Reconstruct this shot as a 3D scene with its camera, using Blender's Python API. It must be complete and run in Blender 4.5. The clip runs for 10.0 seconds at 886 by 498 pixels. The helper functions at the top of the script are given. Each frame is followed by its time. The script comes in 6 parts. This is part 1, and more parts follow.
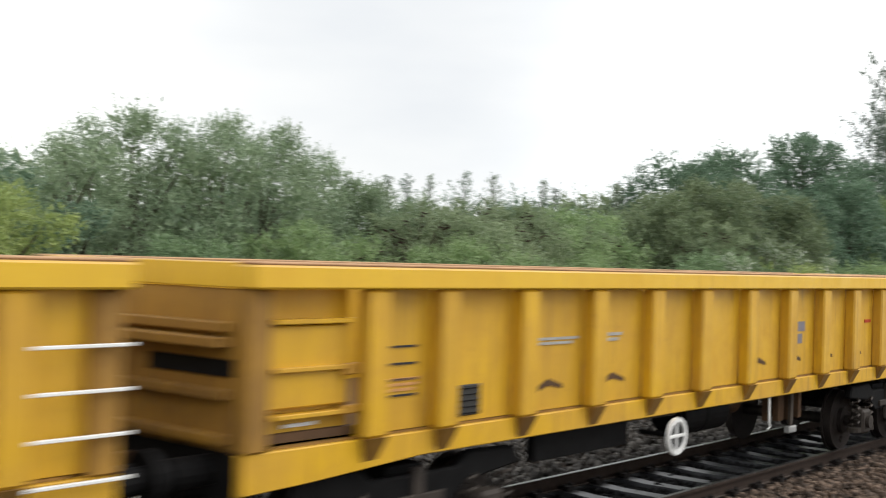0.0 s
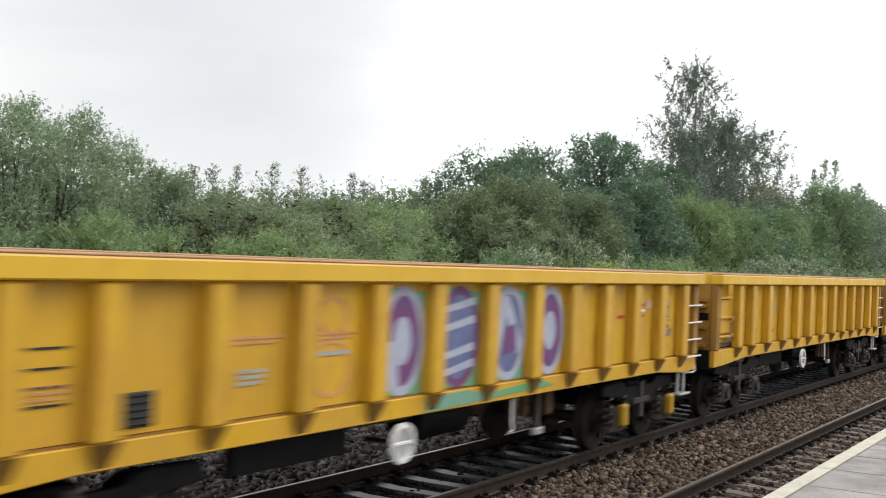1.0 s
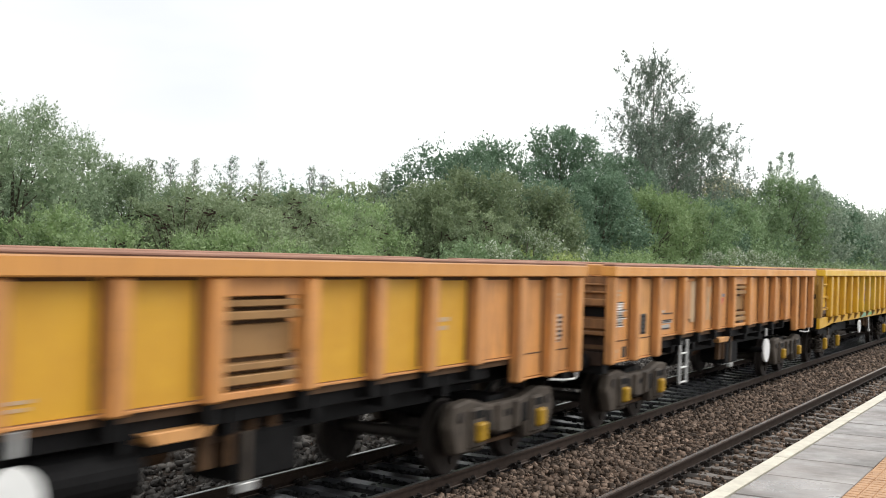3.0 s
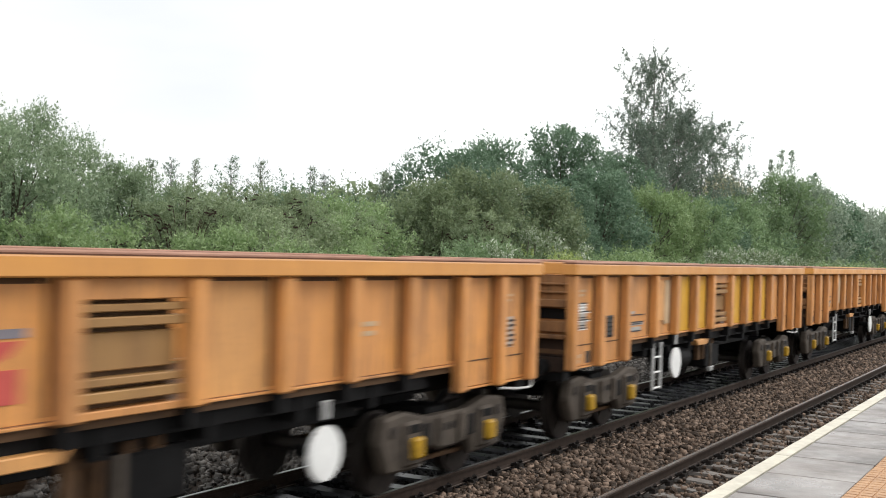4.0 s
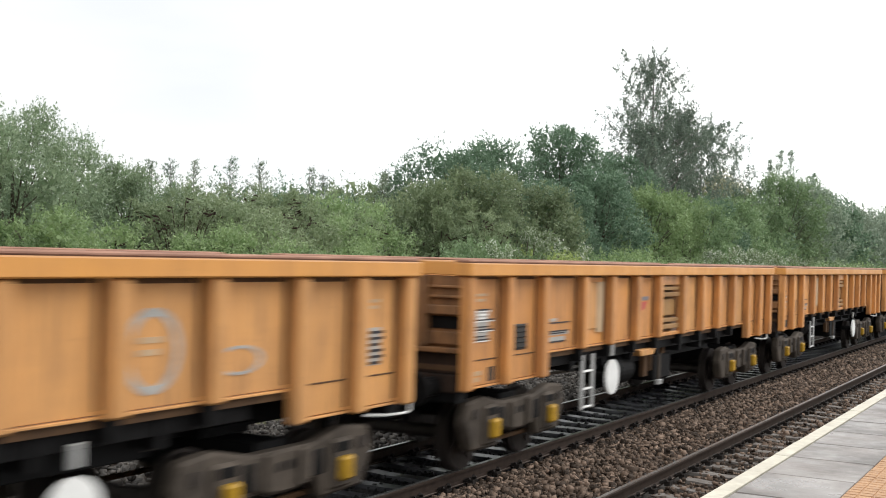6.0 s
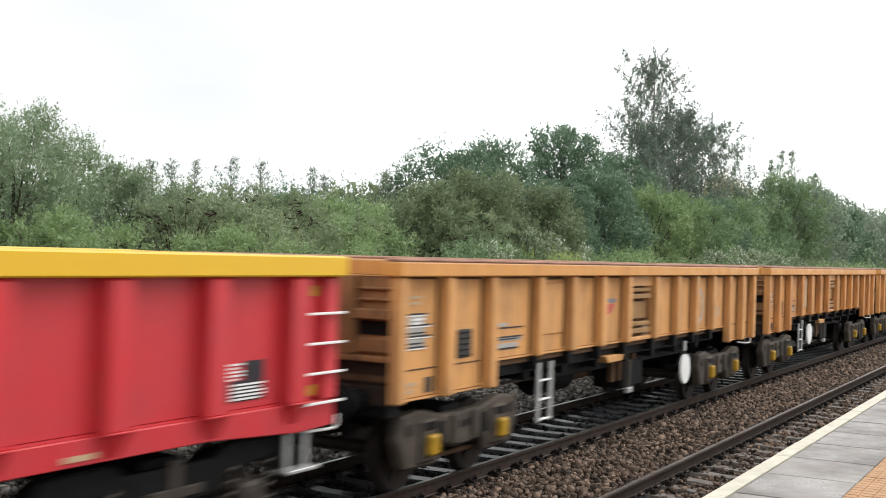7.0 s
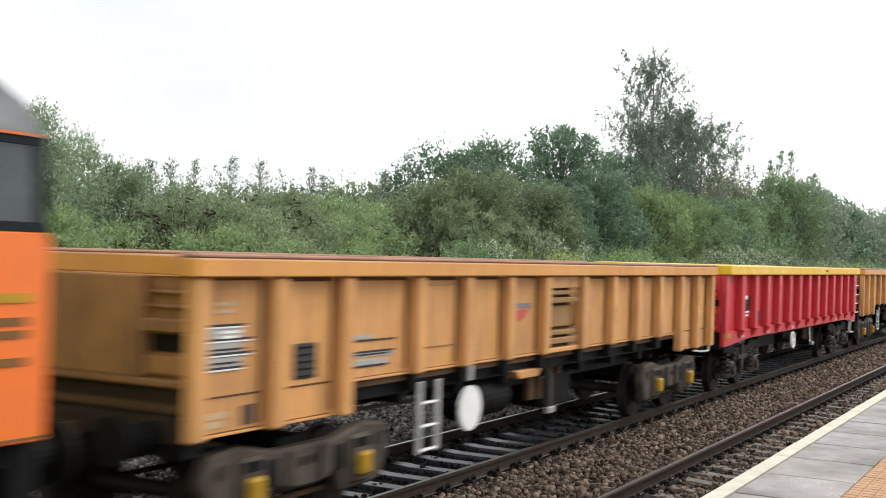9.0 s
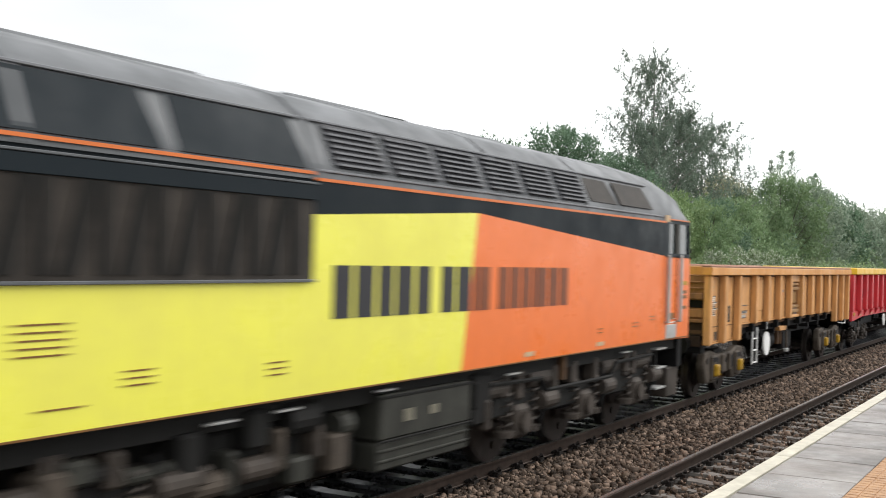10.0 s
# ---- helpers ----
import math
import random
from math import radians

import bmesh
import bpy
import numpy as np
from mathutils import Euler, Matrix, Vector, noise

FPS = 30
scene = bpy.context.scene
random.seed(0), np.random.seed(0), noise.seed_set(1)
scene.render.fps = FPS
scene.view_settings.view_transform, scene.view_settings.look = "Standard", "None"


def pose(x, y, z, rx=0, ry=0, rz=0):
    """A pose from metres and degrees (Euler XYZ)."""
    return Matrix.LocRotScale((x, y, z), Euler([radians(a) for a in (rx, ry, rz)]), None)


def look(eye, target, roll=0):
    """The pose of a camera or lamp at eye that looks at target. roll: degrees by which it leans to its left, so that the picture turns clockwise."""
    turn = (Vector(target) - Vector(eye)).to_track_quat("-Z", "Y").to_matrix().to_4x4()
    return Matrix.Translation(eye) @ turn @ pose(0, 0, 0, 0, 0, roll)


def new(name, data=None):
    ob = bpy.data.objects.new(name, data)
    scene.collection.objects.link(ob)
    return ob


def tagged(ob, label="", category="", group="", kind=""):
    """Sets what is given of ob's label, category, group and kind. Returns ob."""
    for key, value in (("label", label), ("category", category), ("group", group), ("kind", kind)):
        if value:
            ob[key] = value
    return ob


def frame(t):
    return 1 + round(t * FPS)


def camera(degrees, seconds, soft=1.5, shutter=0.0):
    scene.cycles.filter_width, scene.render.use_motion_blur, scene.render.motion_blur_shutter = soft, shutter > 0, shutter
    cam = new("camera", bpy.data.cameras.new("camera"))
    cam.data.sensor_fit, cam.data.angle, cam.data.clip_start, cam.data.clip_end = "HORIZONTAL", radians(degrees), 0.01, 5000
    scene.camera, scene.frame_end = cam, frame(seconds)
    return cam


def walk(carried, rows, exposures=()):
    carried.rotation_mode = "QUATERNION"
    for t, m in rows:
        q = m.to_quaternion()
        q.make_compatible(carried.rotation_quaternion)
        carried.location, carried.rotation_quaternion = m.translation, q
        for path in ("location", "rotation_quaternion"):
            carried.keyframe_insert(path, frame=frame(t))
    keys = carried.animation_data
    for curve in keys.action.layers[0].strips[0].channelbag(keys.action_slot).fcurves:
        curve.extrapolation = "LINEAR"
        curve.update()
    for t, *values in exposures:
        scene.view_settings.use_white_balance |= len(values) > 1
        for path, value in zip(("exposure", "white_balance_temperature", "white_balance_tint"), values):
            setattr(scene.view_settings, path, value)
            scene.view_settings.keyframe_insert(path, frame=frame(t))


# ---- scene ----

# World: x runs along the railway in the train's direction, y across it, z up from the top of the rails.
FAR_Y = 7.09      # centre of the track with the train
NEAR_Y = 3.66     # centre of the empty track
EDGE_Y = 2.235    # platform edge
PLAT_Z = 0.92
SPEED = 13.6
AHEAD = 0.13      # shift of the whole train along the track

# ---------------------------------------------------------------- camera
cam = camera(41.86, 10.0, soft=1.05, shutter=0.4)
EYE = Vector((0, 0, 2.52))


def aim(heading, pitch, roll):
    a, p = radians(heading), radians(pitch)
    way = Vector((math.cos(a) * math.cos(p), math.sin(a) * math.cos(p), math.sin(p)))
    return look(EYE, EYE + way * 10, roll)


walk(cam, [
    (0.0, aim(40.41, 0.55, 1.67)), (0.5, aim(33.97, 0.53, 2.13)), (1.0, aim(30.92, 0.53, 2.29)),
    (1.5, aim(29.64, 0.56, 2.36)), (2.0, aim(28.94, 0.52, 2.30)), (2.6, aim(28.92, 0.36, 2.08)), (3.5, aim(28.95, 0.20, 1.82)),
    (4.0, aim(28.98, 0.225, 1.76)), (4.5, aim(28.95, 0.225, 1.70)), (5.5, aim(28.93, 0.25, 1.71)),
    (7.0, aim(28.99, 0.265, 1.72)), (8.0, aim(28.98, 0.26, 1.75)), (9.0, aim(28.95, 0.255, 1.77)), (10.0, aim(28.99, 0.28, 1.68))],
    exposures=[(0.0, 0.0), (1.0, -0.12), (1.5, -0.05), (2.0, 0.08), (3.5, 0.12), (10.0, 0.12)])

# ---------------------------------------------------------------- light
world = bpy.data.worlds.new("overcast_sky")
scene.world = world
world.use_nodes = True
wt = world.node_tree
wt.nodes.clear()
w_out = wt.nodes.new("ShaderNodeOutputWorld")
w_bg = wt.nodes.new("ShaderNodeBackground")
w_sky = wt.nodes.new("ShaderNodeTexSky")
w_sky.sky_type, w_sky.sun_disc = "NISHITA", False
w_sky.sun_elevation, w_sky.sun_rotation = radians(48), radians(200)
w_map = wt.nodes.new("ShaderNodeMapping")
w_map.inputs["Scale"].default_value = (1.0, 1.0, 3.2)
w_map.inputs["Location"].default_value = (0.35, 0.1, 0.4)
w_co = wt.nodes.new("ShaderNodeTexCoord")
w_noise = wt.nodes.new("ShaderNodeTexNoise")
w_noise.inputs["Scale"].default_value, w_noise.inputs["Detail"].default_value = 2.4, 5
w_ramp = wt.nodes.new("ShaderNodeValToRGB")
w_ramp.color_ramp.elements[0].position, w_ramp.color_ramp.elements[0].color = 0.34, (10.0, 10.2, 10.4, 1)
w_ramp.color_ramp.elements[1].position, w_ramp.color_ramp.elements[1].color = 0.62, (11.6, 11.6, 11.4, 1)
w_mix = wt.nodes.new("ShaderNodeMix")
w_mix.data_type = "RGBA"
w_mix.inputs["Factor"].default_value = 0.93
wt.links.new(w_co.outputs["Generated"], w_map.inputs["Vector"])
wt.links.new(w_map.outputs["Vector"], w_noise.inputs["Vector"])
wt.links.new(w_noise.outputs["Fac"], w_ramp.inputs["Fac"])
wt.links.new(w_sky.outputs["Color"], w_mix.inputs["A"])
wt.links.new(w_ramp.outputs["Color"], w_mix.inputs["B"])
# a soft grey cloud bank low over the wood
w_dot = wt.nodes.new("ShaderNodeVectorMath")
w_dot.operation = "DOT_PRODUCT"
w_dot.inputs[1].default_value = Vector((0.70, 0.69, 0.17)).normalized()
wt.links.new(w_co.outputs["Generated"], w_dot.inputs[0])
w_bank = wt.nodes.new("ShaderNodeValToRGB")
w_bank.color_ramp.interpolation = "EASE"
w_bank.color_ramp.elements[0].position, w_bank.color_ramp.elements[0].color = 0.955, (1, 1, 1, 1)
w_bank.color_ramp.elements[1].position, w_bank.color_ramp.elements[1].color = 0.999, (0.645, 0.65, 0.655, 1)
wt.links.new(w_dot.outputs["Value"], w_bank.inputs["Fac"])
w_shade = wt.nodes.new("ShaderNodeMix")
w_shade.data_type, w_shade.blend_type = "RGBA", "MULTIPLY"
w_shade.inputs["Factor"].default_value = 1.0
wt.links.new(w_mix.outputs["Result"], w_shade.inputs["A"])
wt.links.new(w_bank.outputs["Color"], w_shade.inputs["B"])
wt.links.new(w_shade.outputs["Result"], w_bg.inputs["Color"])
w_bg.inputs["Strength"].default_value = 0.140
wt.links.new(w_bg.outputs["Background"], w_out.inputs["Surface"])

sun = new("sun", bpy.data.lights.new("sun", "SUN"))
sun.data.energy, sun.data.angle, sun.data.color = 1.8, radians(40), (1.0, 0.97, 0.93)
sun.matrix_world = look((22, -18, 27), (0, 0, 0))

# ---------------------------------------------------------------- materials
MATS = {}


def nodes_of(name):
    m = bpy.data.materials.new(name)
    m.use_nodes = True
    nt = m.node_tree
    return m, nt, nt.nodes["Principled BSDF"]


def varied(nt, scale, vector, detail=5, rough=0.6):
    n = nt.nodes.new("ShaderNodeTexNoise")
    n.inputs["Scale"].default_value, n.inputs["Detail"].default_value, n.inputs["Roughness"].default_value = scale, detail, rough
    nt.links.new(vector, n.inputs["Vector"])
    return n.outputs["Fac"]


def ramp(nt, fac, lo, hi, a=(0, 0, 0, 1), b=(1, 1, 1, 1)):
    r = nt.nodes.new("ShaderNodeValToRGB")
    r.color_ramp.elements[0].position, r.color_ramp.elements[0].color = lo, a
    r.color_ramp.elements[1].position, r.color_ramp.elements[1].color = hi, b
    nt.links.new(fac, r.inputs["Fac"])
    return r.outputs["Color"]


def blend(nt, fac, a, b, mode="MIX"):
    m = nt.nodes.new("ShaderNodeMix")
    m.data_type, m.blend_type = "RGBA", mode
    for sock, v in (("Factor", fac), ("A", a), ("B", b)):
        if isinstance(v, (int, float)):
            m.inputs[sock].default_value = v
        elif isinstance(v, tuple):
            m.inputs[sock].default_value = (*v[:3], 1)
        else:
            nt.links.new(v, m.inputs[sock])
    return m.outputs["Result"]


def coords(nt, stretch=(1, 1, 1), per_object=True):
    co = nt.nodes.new("ShaderNodeTexCoord")
    mp = nt.nodes.new("ShaderNodeMapping")
    mp.inputs["Scale"].default_value = stretch
    nt.links.new(co.outputs["Object"], mp.inputs["Vector"])
    if not per_object:
        return mp.outputs["Vector"]
    info = nt.nodes.new("ShaderNodeObjectInfo")
    mul = nt.nodes.new("ShaderNodeMath")
    mul.operation = "MULTIPLY"
    mul.inputs[1].default_value = 37.0
    nt.links.new(info.outputs["Random"], mul.inputs[0])
    add = nt.nodes.new("ShaderNodeVectorMath")
    nt.links.new(mp.outputs["Vector"], add.inputs[0])
    nt.links.new(mul.outputs[0], add.inputs[1])
    return add.outputs["Vector"]


def bumped(nt, bsdf, height, strength=0.3, distance=0.01):
    b = nt.nodes.new("ShaderNodeBump")
    b.inputs["Strength"].default_value, b.inputs["Distance"].default_value = strength, distance
    nt.links.new(height, b.inputs["Height"])
    nt.links.new(b.outputs["Normal"], bsdf.inputs["Normal"])


def paint(name, colour, worn, dirt=(0.09, 0.055, 0.035), amount=0.5, rough=0.5, metal=0.0, top=None, spec=0.4):
    """Painted or bare metal: fading at a large scale, streaks of grime down the sheet, specks of rust, slight dents."""
    if name in MATS:
        return MATS[name]
    m, nt, bsdf = nodes_of(name)
    v = coords(nt)
    big = ramp(nt, varied(nt, 1.7, v, 4), 0.35, 0.68)
    c = blend(nt, big, colour, worn)
    info = nt.nodes.new("ShaderNodeObjectInfo")
    c = blend(nt, ramp(nt, info.outputs["Random"], 0.25, 1.0, (0, 0, 0, 1), (amount * 0.6,) * 3 + (1,)), c, tuple(x * 0.72 for x in worn))
    streak = ramp(nt, varied(nt, 5.0, coords(nt, (2.2, 2.2, 0.22)), 6, 0.7), 0.57 - 0.13 * amount, 0.84 - 0.16 * amount, (0, 0, 0, 1), (amount, amount, amount, 1))
    c = blend(nt, streak, c, dirt)
    speck = ramp(nt, varied(nt, 22.0, v, 4, 0.7), 0.62, 0.74, (0, 0, 0, 1), (amount * 0.8, amount * 0.8, amount * 0.8, 1))
    c = blend(nt, speck, c, dirt)
    if top:
        geo = nt.nodes.new("ShaderNodeNewGeometry")
        sep = nt.nodes.new("ShaderNodeSeparateXYZ")
        nt.links.new(geo.outputs["Normal"], sep.inputs[0])
        c = blend(nt, ramp(nt, sep.outputs["Z"], 0.6, 0.9), c, top)
    nt.links.new(c, bsdf.inputs["Base Color"])
    r = ramp(nt, big, 0, 1, (rough - 0.08,) * 3 + (1,), (rough + 0.18,) * 3 + (1,))
    nt.links.new(r, bsdf.inputs["Roughness"])
    bsdf.inputs["Metallic"].default_value = metal
    bsdf.inputs["Specular IOR Level"].default_value = spec
    bumped(nt, bsdf, varied(nt, 3.2, v, 3), 0.25, 0.02)
    MATS[name] = m
    return m


def plain(name, colour, rough=0.6, metal=0.0, vary=0.18, scale=9.0, bump=0.15, two=None, spec=0.22):
    if name in MATS:
        return MATS[name]
    m, nt, bsdf = nodes_of(name)
    v = coords(nt)
    other = two or tuple(x * (1 - vary * 2) for x in colour)
    c = blend(nt, ramp(nt, varied(nt, scale, v, 6, 0.65), 0.35, 0.7), colour, other)
    c = blend(nt, ramp(nt, varied(nt, scale * 7, v, 3), 0.4, 0.75, (0, 0, 0, 1), (0.5, 0.5, 0.5, 1)), c, tuple(x * (1 - vary) for x in colour))
    nt.links.new(c, bsdf.inputs["Base Color"])
    bsdf.inputs["Roughness"].default_value, bsdf.inputs["Metallic"].default_value = rough, metal
    bsdf.inputs["Specular IOR Level"].default_value = spec
    if bump:
        bumped(nt, bsdf, varied(nt, scale * 4, v, 4), bump, 0.01)
    MATS[name] = m
    return m


def paving(name, colour, stain, pale):
    """Wet paving: broad stains, streaks drawn along the platform, fine aggregate."""
    m, nt, bsdf = nodes_of(name)
    v = coords(nt)
    c = blend(nt, ramp(nt, varied(nt, 1.4, v, 6, 0.65), 0.36, 0.66), colour, stain)
    c = blend(nt, ramp(nt, varied(nt, 2.4, coords(nt, (2.2, 0.45, 1)), 5, 0.7), 0.50, 0.72, (0, 0, 0, 1), (0.75, 0.75, 0.75, 1)), c, tuple(x * 0.8 for x in stain))
    c = blend(nt, ramp(nt, varied(nt, 7.0, v, 4), 0.58, 0.72, (0, 0, 0, 1), (0.5, 0.5, 0.5, 1)), c, pale)
    c = blend(nt, ramp(nt, varied(nt, 90.0, v, 3), 0.35, 0.7, (0, 0, 0, 1), (0.4, 0.4, 0.4, 1)), c, stain)
    nt.links.new(c, bsdf.inputs["Base Color"])
    nt.links.new(ramp(nt, varied(nt, 1.9, v, 4), 0.35, 0.7, (0.26, 0.26, 0.26, 1), (0.62, 0.62, 0.62, 1)), bsdf.inputs["Roughness"])
    bsdf.inputs["Specular IOR Level"].default_value = 0.35
    bumped(nt, bsdf, varied(nt, 60.0, v, 4), 0.25, 0.004)
    return m


def foliage(name, colour, second, rough=0.5, share=(0.1, 0.95)):
    m, nt, bsdf = nodes_of(name)
    geo = nt.nodes.new("ShaderNodeNewGeometry")
    info = nt.nodes.new("ShaderNodeObjectInfo")
    c = blend(nt, ramp(nt, geo.outputs["Random Per Island"], *share), colour, second)
    c = blend(nt, ramp(nt, info.outputs["Random"], 0.0, 1.0, (0, 0, 0, 1), (0.55, 0.55, 0.55, 1)), c, tuple(x * 0.62 for x in colour))
    v = coords(nt, per_object=False)
    c = blend(nt, ramp(nt, varied(nt, 0.9, v, 3), 0.4, 0.7, (0, 0, 0, 1), (0.45, 0.45, 0.45, 1)), c, (colour[0] * 1.5, colour[1] * 1.3, colour[2] * 1.2))
    nt.links.new(c, bsdf.inputs["Base Color"])
    bsdf.inputs["Roughness"].default_value = rough
    bsdf.inputs["Specular IOR Level"].default_value = 0.35
    tr = nt.nodes.new("ShaderNodeBsdfTranslucent")
    nt.links.new(c, tr.inputs["Color"])
    mx = nt.nodes.new("ShaderNodeMixShader")
    mx.inputs[0].default_value = 0.36
    nt.links.new(bsdf.outputs[0], mx.inputs[1])
    nt.links.new(tr.outputs[0], mx.inputs[2])
    nt.links.new(mx.outputs[0], nt.nodes["Material Output"].inputs["Surface"])
    MATS[name] = m
    return m


def stones(name, colours, scale=22.0):
    """Crushed stone: every stone of its own tone."""
    m, nt, bsdf = nodes_of(name)
    v = coords(nt, per_object=False)
    vor = nt.nodes.new("ShaderNodeTexVoronoi")
    vor.inputs["Scale"].default_value = scale
    nt.links.new(v, vor.inputs["Vector"])
    geo = nt.nodes.new("ShaderNodeNewGeometry")
    sep = nt.nodes.new("ShaderNodeSeparateColor")
    nt.links.new(vor.outputs["Color"], sep.inputs[0])
    c = blend(nt, sep.outputs[0], colours[0], colours[1])
    c = blend(nt, ramp(nt, varied(nt, 1.1, v, 3), 0.35, 0.7), c, colours[2], "MIX")
    nt.links.new(c, bsdf.inputs["Base Color"])
    bsdf.inputs["Roughness"].default_value = 0.85
    bsdf.inputs["Specular IOR Level"].default_value = 0.08
    bumped(nt, bsdf, vor.outputs["Distance"], 0.9, 0.03)
    MATS[name] = m
    return m


def loose(name, a, b, c2):
    m, nt, bsdf = nodes_of(name)
    geo = nt.nodes.new("ShaderNodeNewGeometry")
    c = blend(nt, ramp(nt, geo.outputs["Random Per Island"], 0.0, 0.72), a, b)
    c = blend(nt, ramp(nt, varied(nt, 0.8, coords(nt, per_object=False), 3), 0.4, 0.65, (0, 0, 0, 1), (0.35, 0.35, 0.35, 1)), c, c2)
    c = blend(nt, ramp(nt, varied(nt, 60, coords(nt, per_object=False), 3), 0.3, 0.7, (0, 0, 0, 1), (0.4, 0.4, 0.4, 1)), c, tuple(x * 0.6 for x in a))
    nt.links.new(c, bsdf.inputs["Base Color"])
    bsdf.inputs["Roughness"].default_value = 0.75
    bsdf.inputs["Specular IOR Level"].default_value = 0.1
    MATS[name] = m
    return m


ORANGE = paint("faded_orange_paint", (0.670, 0.296, 0.080), (0.56, 0.256, 0.088), (0.10, 0.050, 0.028), 0.76, 0.5)
ORANGE_RIM = paint("orange_rim_paint", (0.615, 0.280, 0.062), (0.545, 0.250, 0.068), (0.150, 0.070, 0.036), 0.45, 0.48, top=(0.176, 0.088, 0.060))
OCHRE = paint("weathered_ochre_paint", (0.66, 0.325, 0.106), (0.53, 0.265, 0.096), (0.088, 0.047, 0.030), 0.66, 0.55)
PATCH_YELLOW = paint("repaired_yellow_paint", (0.592, 0.320, 0.024), (0.528, 0.272, 0.024), (0.240, 0.120, 0.032), 0.25, 0.5)
YELLOW = paint("bright_yellow_paint", (0.640, 0.368, 0.018), (0.545, 0.300, 0.026), (0.150, 0.068, 0.024), 0.52, 0.42)
# top: the pale reflection on the rim's upper face, put into the colour
YELLOW_RIM = paint("yellow_rim_paint", (0.688, 0.424, 0.024), (0.640, 0.376, 0.024), (0.240, 0.104, 0.032), 0.3, 0.42, top=(0.496, 0.304, 0.160))
YELLOW_END = paint("rusty_yellow_paint", (0.496, 0.264, 0.020), (0.352, 0.176, 0.024), (0.096, 0.044, 0.020), 0.6, 0.5)
RED = paint("bright_red_paint", (0.535, 0.029, 0.036), (0.455, 0.035, 0.044), (0.176, 0.024, 0.024), 0.3, 0.4)
RED_RIM = paint("clean_yellow_rim_paint", (0.688, 0.416, 0.016), (0.656, 0.384, 0.016), (0.400, 0.224, 0.040), 0.2, 0.4, top=(0.640, 0.448, 0.128))
# real rust, and also the painted shade strips on the orange wagons' panels
RUST_AND_SHADE = plain("rusty_steel_and_shade", (0.115, 0.062, 0.030), 0.8, 0.0, 0.3, 5.0, 0.4, (0.055, 0.033, 0.02))
GUSSET = paint("rust_stained_yellow_paint", (0.26, 0.135, 0.022), (0.17, 0.085, 0.02), (0.06, 0.032, 0.015), 0.6, 0.6)
DARK = plain("grimy_black_steel_and_shade", (0.010, 0.0097, 0.0100), 0.65, 0.0, 0.3, 6.0, 0.3, spec=0.1)
DUST = plain("dusty_brown_cast_steel", (0.088, 0.071, 0.056), 0.8, 0.0, 0.3, 3.0, 0.5, (0.032, 0.026, 0.021))
TREAD = plain("worn_wheel_steel", (0.06, 0.05, 0.045), 0.5, 0.5, 0.25, 8.0)
WHITE = plain("white_enamel", (0.78, 0.78, 0.76), 0.5, 0.0, 0.08, 5.0, 0.0)
GALV = plain("galvanised_steel", (0.50, 0.50, 0.49), 0.45, 0.5, 0.15, 9.0)
AXLE_YELLOW = plain("yellow_axlebox_paint", (0.46, 0.265, 0.022), 0.5, 0.0, 0.25, 9.0)
INK = plain("black_marking", (0.03, 0.03, 0.035), 0.5, 0.0, 0.1, 9.0, 0.0)
GREY_MARK = plain("grey_marking", (0.42, 0.41, 0.385), 0.55, 0.0, 0.2, 14.0, 0.0)
MESH_DARK = plain("dark_mesh", (0.056, 0.056, 0.054), 0.6, 0.2, 0.25, 30.0)
PINK = plain("pink_marking", (0.528, 0.096, 0.080), 0.5, 0.0, 0.15, 9.0, 0.0)
BLUE = plain("slate_blue_marking", (0.208, 0.192, 0.216), 0.5, 0.0, 0.15, 9.0, 0.0)
PALE_PATCH = plain("pale_primer_patch", (0.496, 0.352, 0.216), 0.6, 0.0, 0.12, 4.0, 0.0)
RED_MARK = plain("red_marking", (0.496, 0.056, 0.024), 0.5, 0.0, 0.15, 9.0, 0.0)
RAIL = plain("rusted_rail_steel", (0.046, 0.031, 0.024), 0.75, 0.0, 0.25, 9.0, spec=0.15)
SHINE = plain("polished_rail_head", (0.34, 0.34, 0.34), 0.3, 0.9, 0.08, 6.0, 0.0)
CONCRETE = plain("weathered_concrete", (0.288, 0.276, 0.260), 0.8, 0.0, 0.18, 6.0, 0.3)
SLEEPER = plain("dirty_sleeper_concrete", (0.17, 0.155, 0.142), 0.8, 0.0, 0.3, 5.0, 0.3, (0.08, 0.07, 0.062))
SLEEPER_DARK = plain("dark_sleeper_concrete", (0.046, 0.048, 0.054), 0.34, 0.0, 0.3, 4.0, 0.2, (0.022, 0.022, 0.025), spec=0.5)
CLIP = plain("oxidised_clip_steel", (0.024, 0.020, 0.018), 0.6, 0.2, 0.2, 9.0)
SLAB = paving("wet_paving_slab", (0.252, 0.224, 0.206), (0.098, 0.087, 0.079), (0.31, 0.282, 0.262))
TACTILE = plain("buff_tactile_paving", (0.42, 0.245, 0.128), 0.6, 0.0, 0.18, 7.0, 0.3, (0.30, 0.17, 0.09))
LINE = plain("cream_line_paint", (0.54, 0.51, 0.42), 0.55, 0.0, 0.16, 7.0, 0.25, (0.36, 0.33, 0.27))
BALLAST = stones("ballast_bed", ((0.040, 0.028, 0.020), (0.012, 0.009, 0.007), (0.022, 0.016, 0.012)))
BLACK_BED = stones("black_ballast_bed", ((0.024, 0.023, 0.023), (0.010, 0.010, 0.010), (0.016, 0.016, 0.016)))
STONE = loose("brown_ballast_stone", (0.270, 0.195, 0.148), (0.008, 0.007, 0.006), (0.052, 0.038, 0.030))
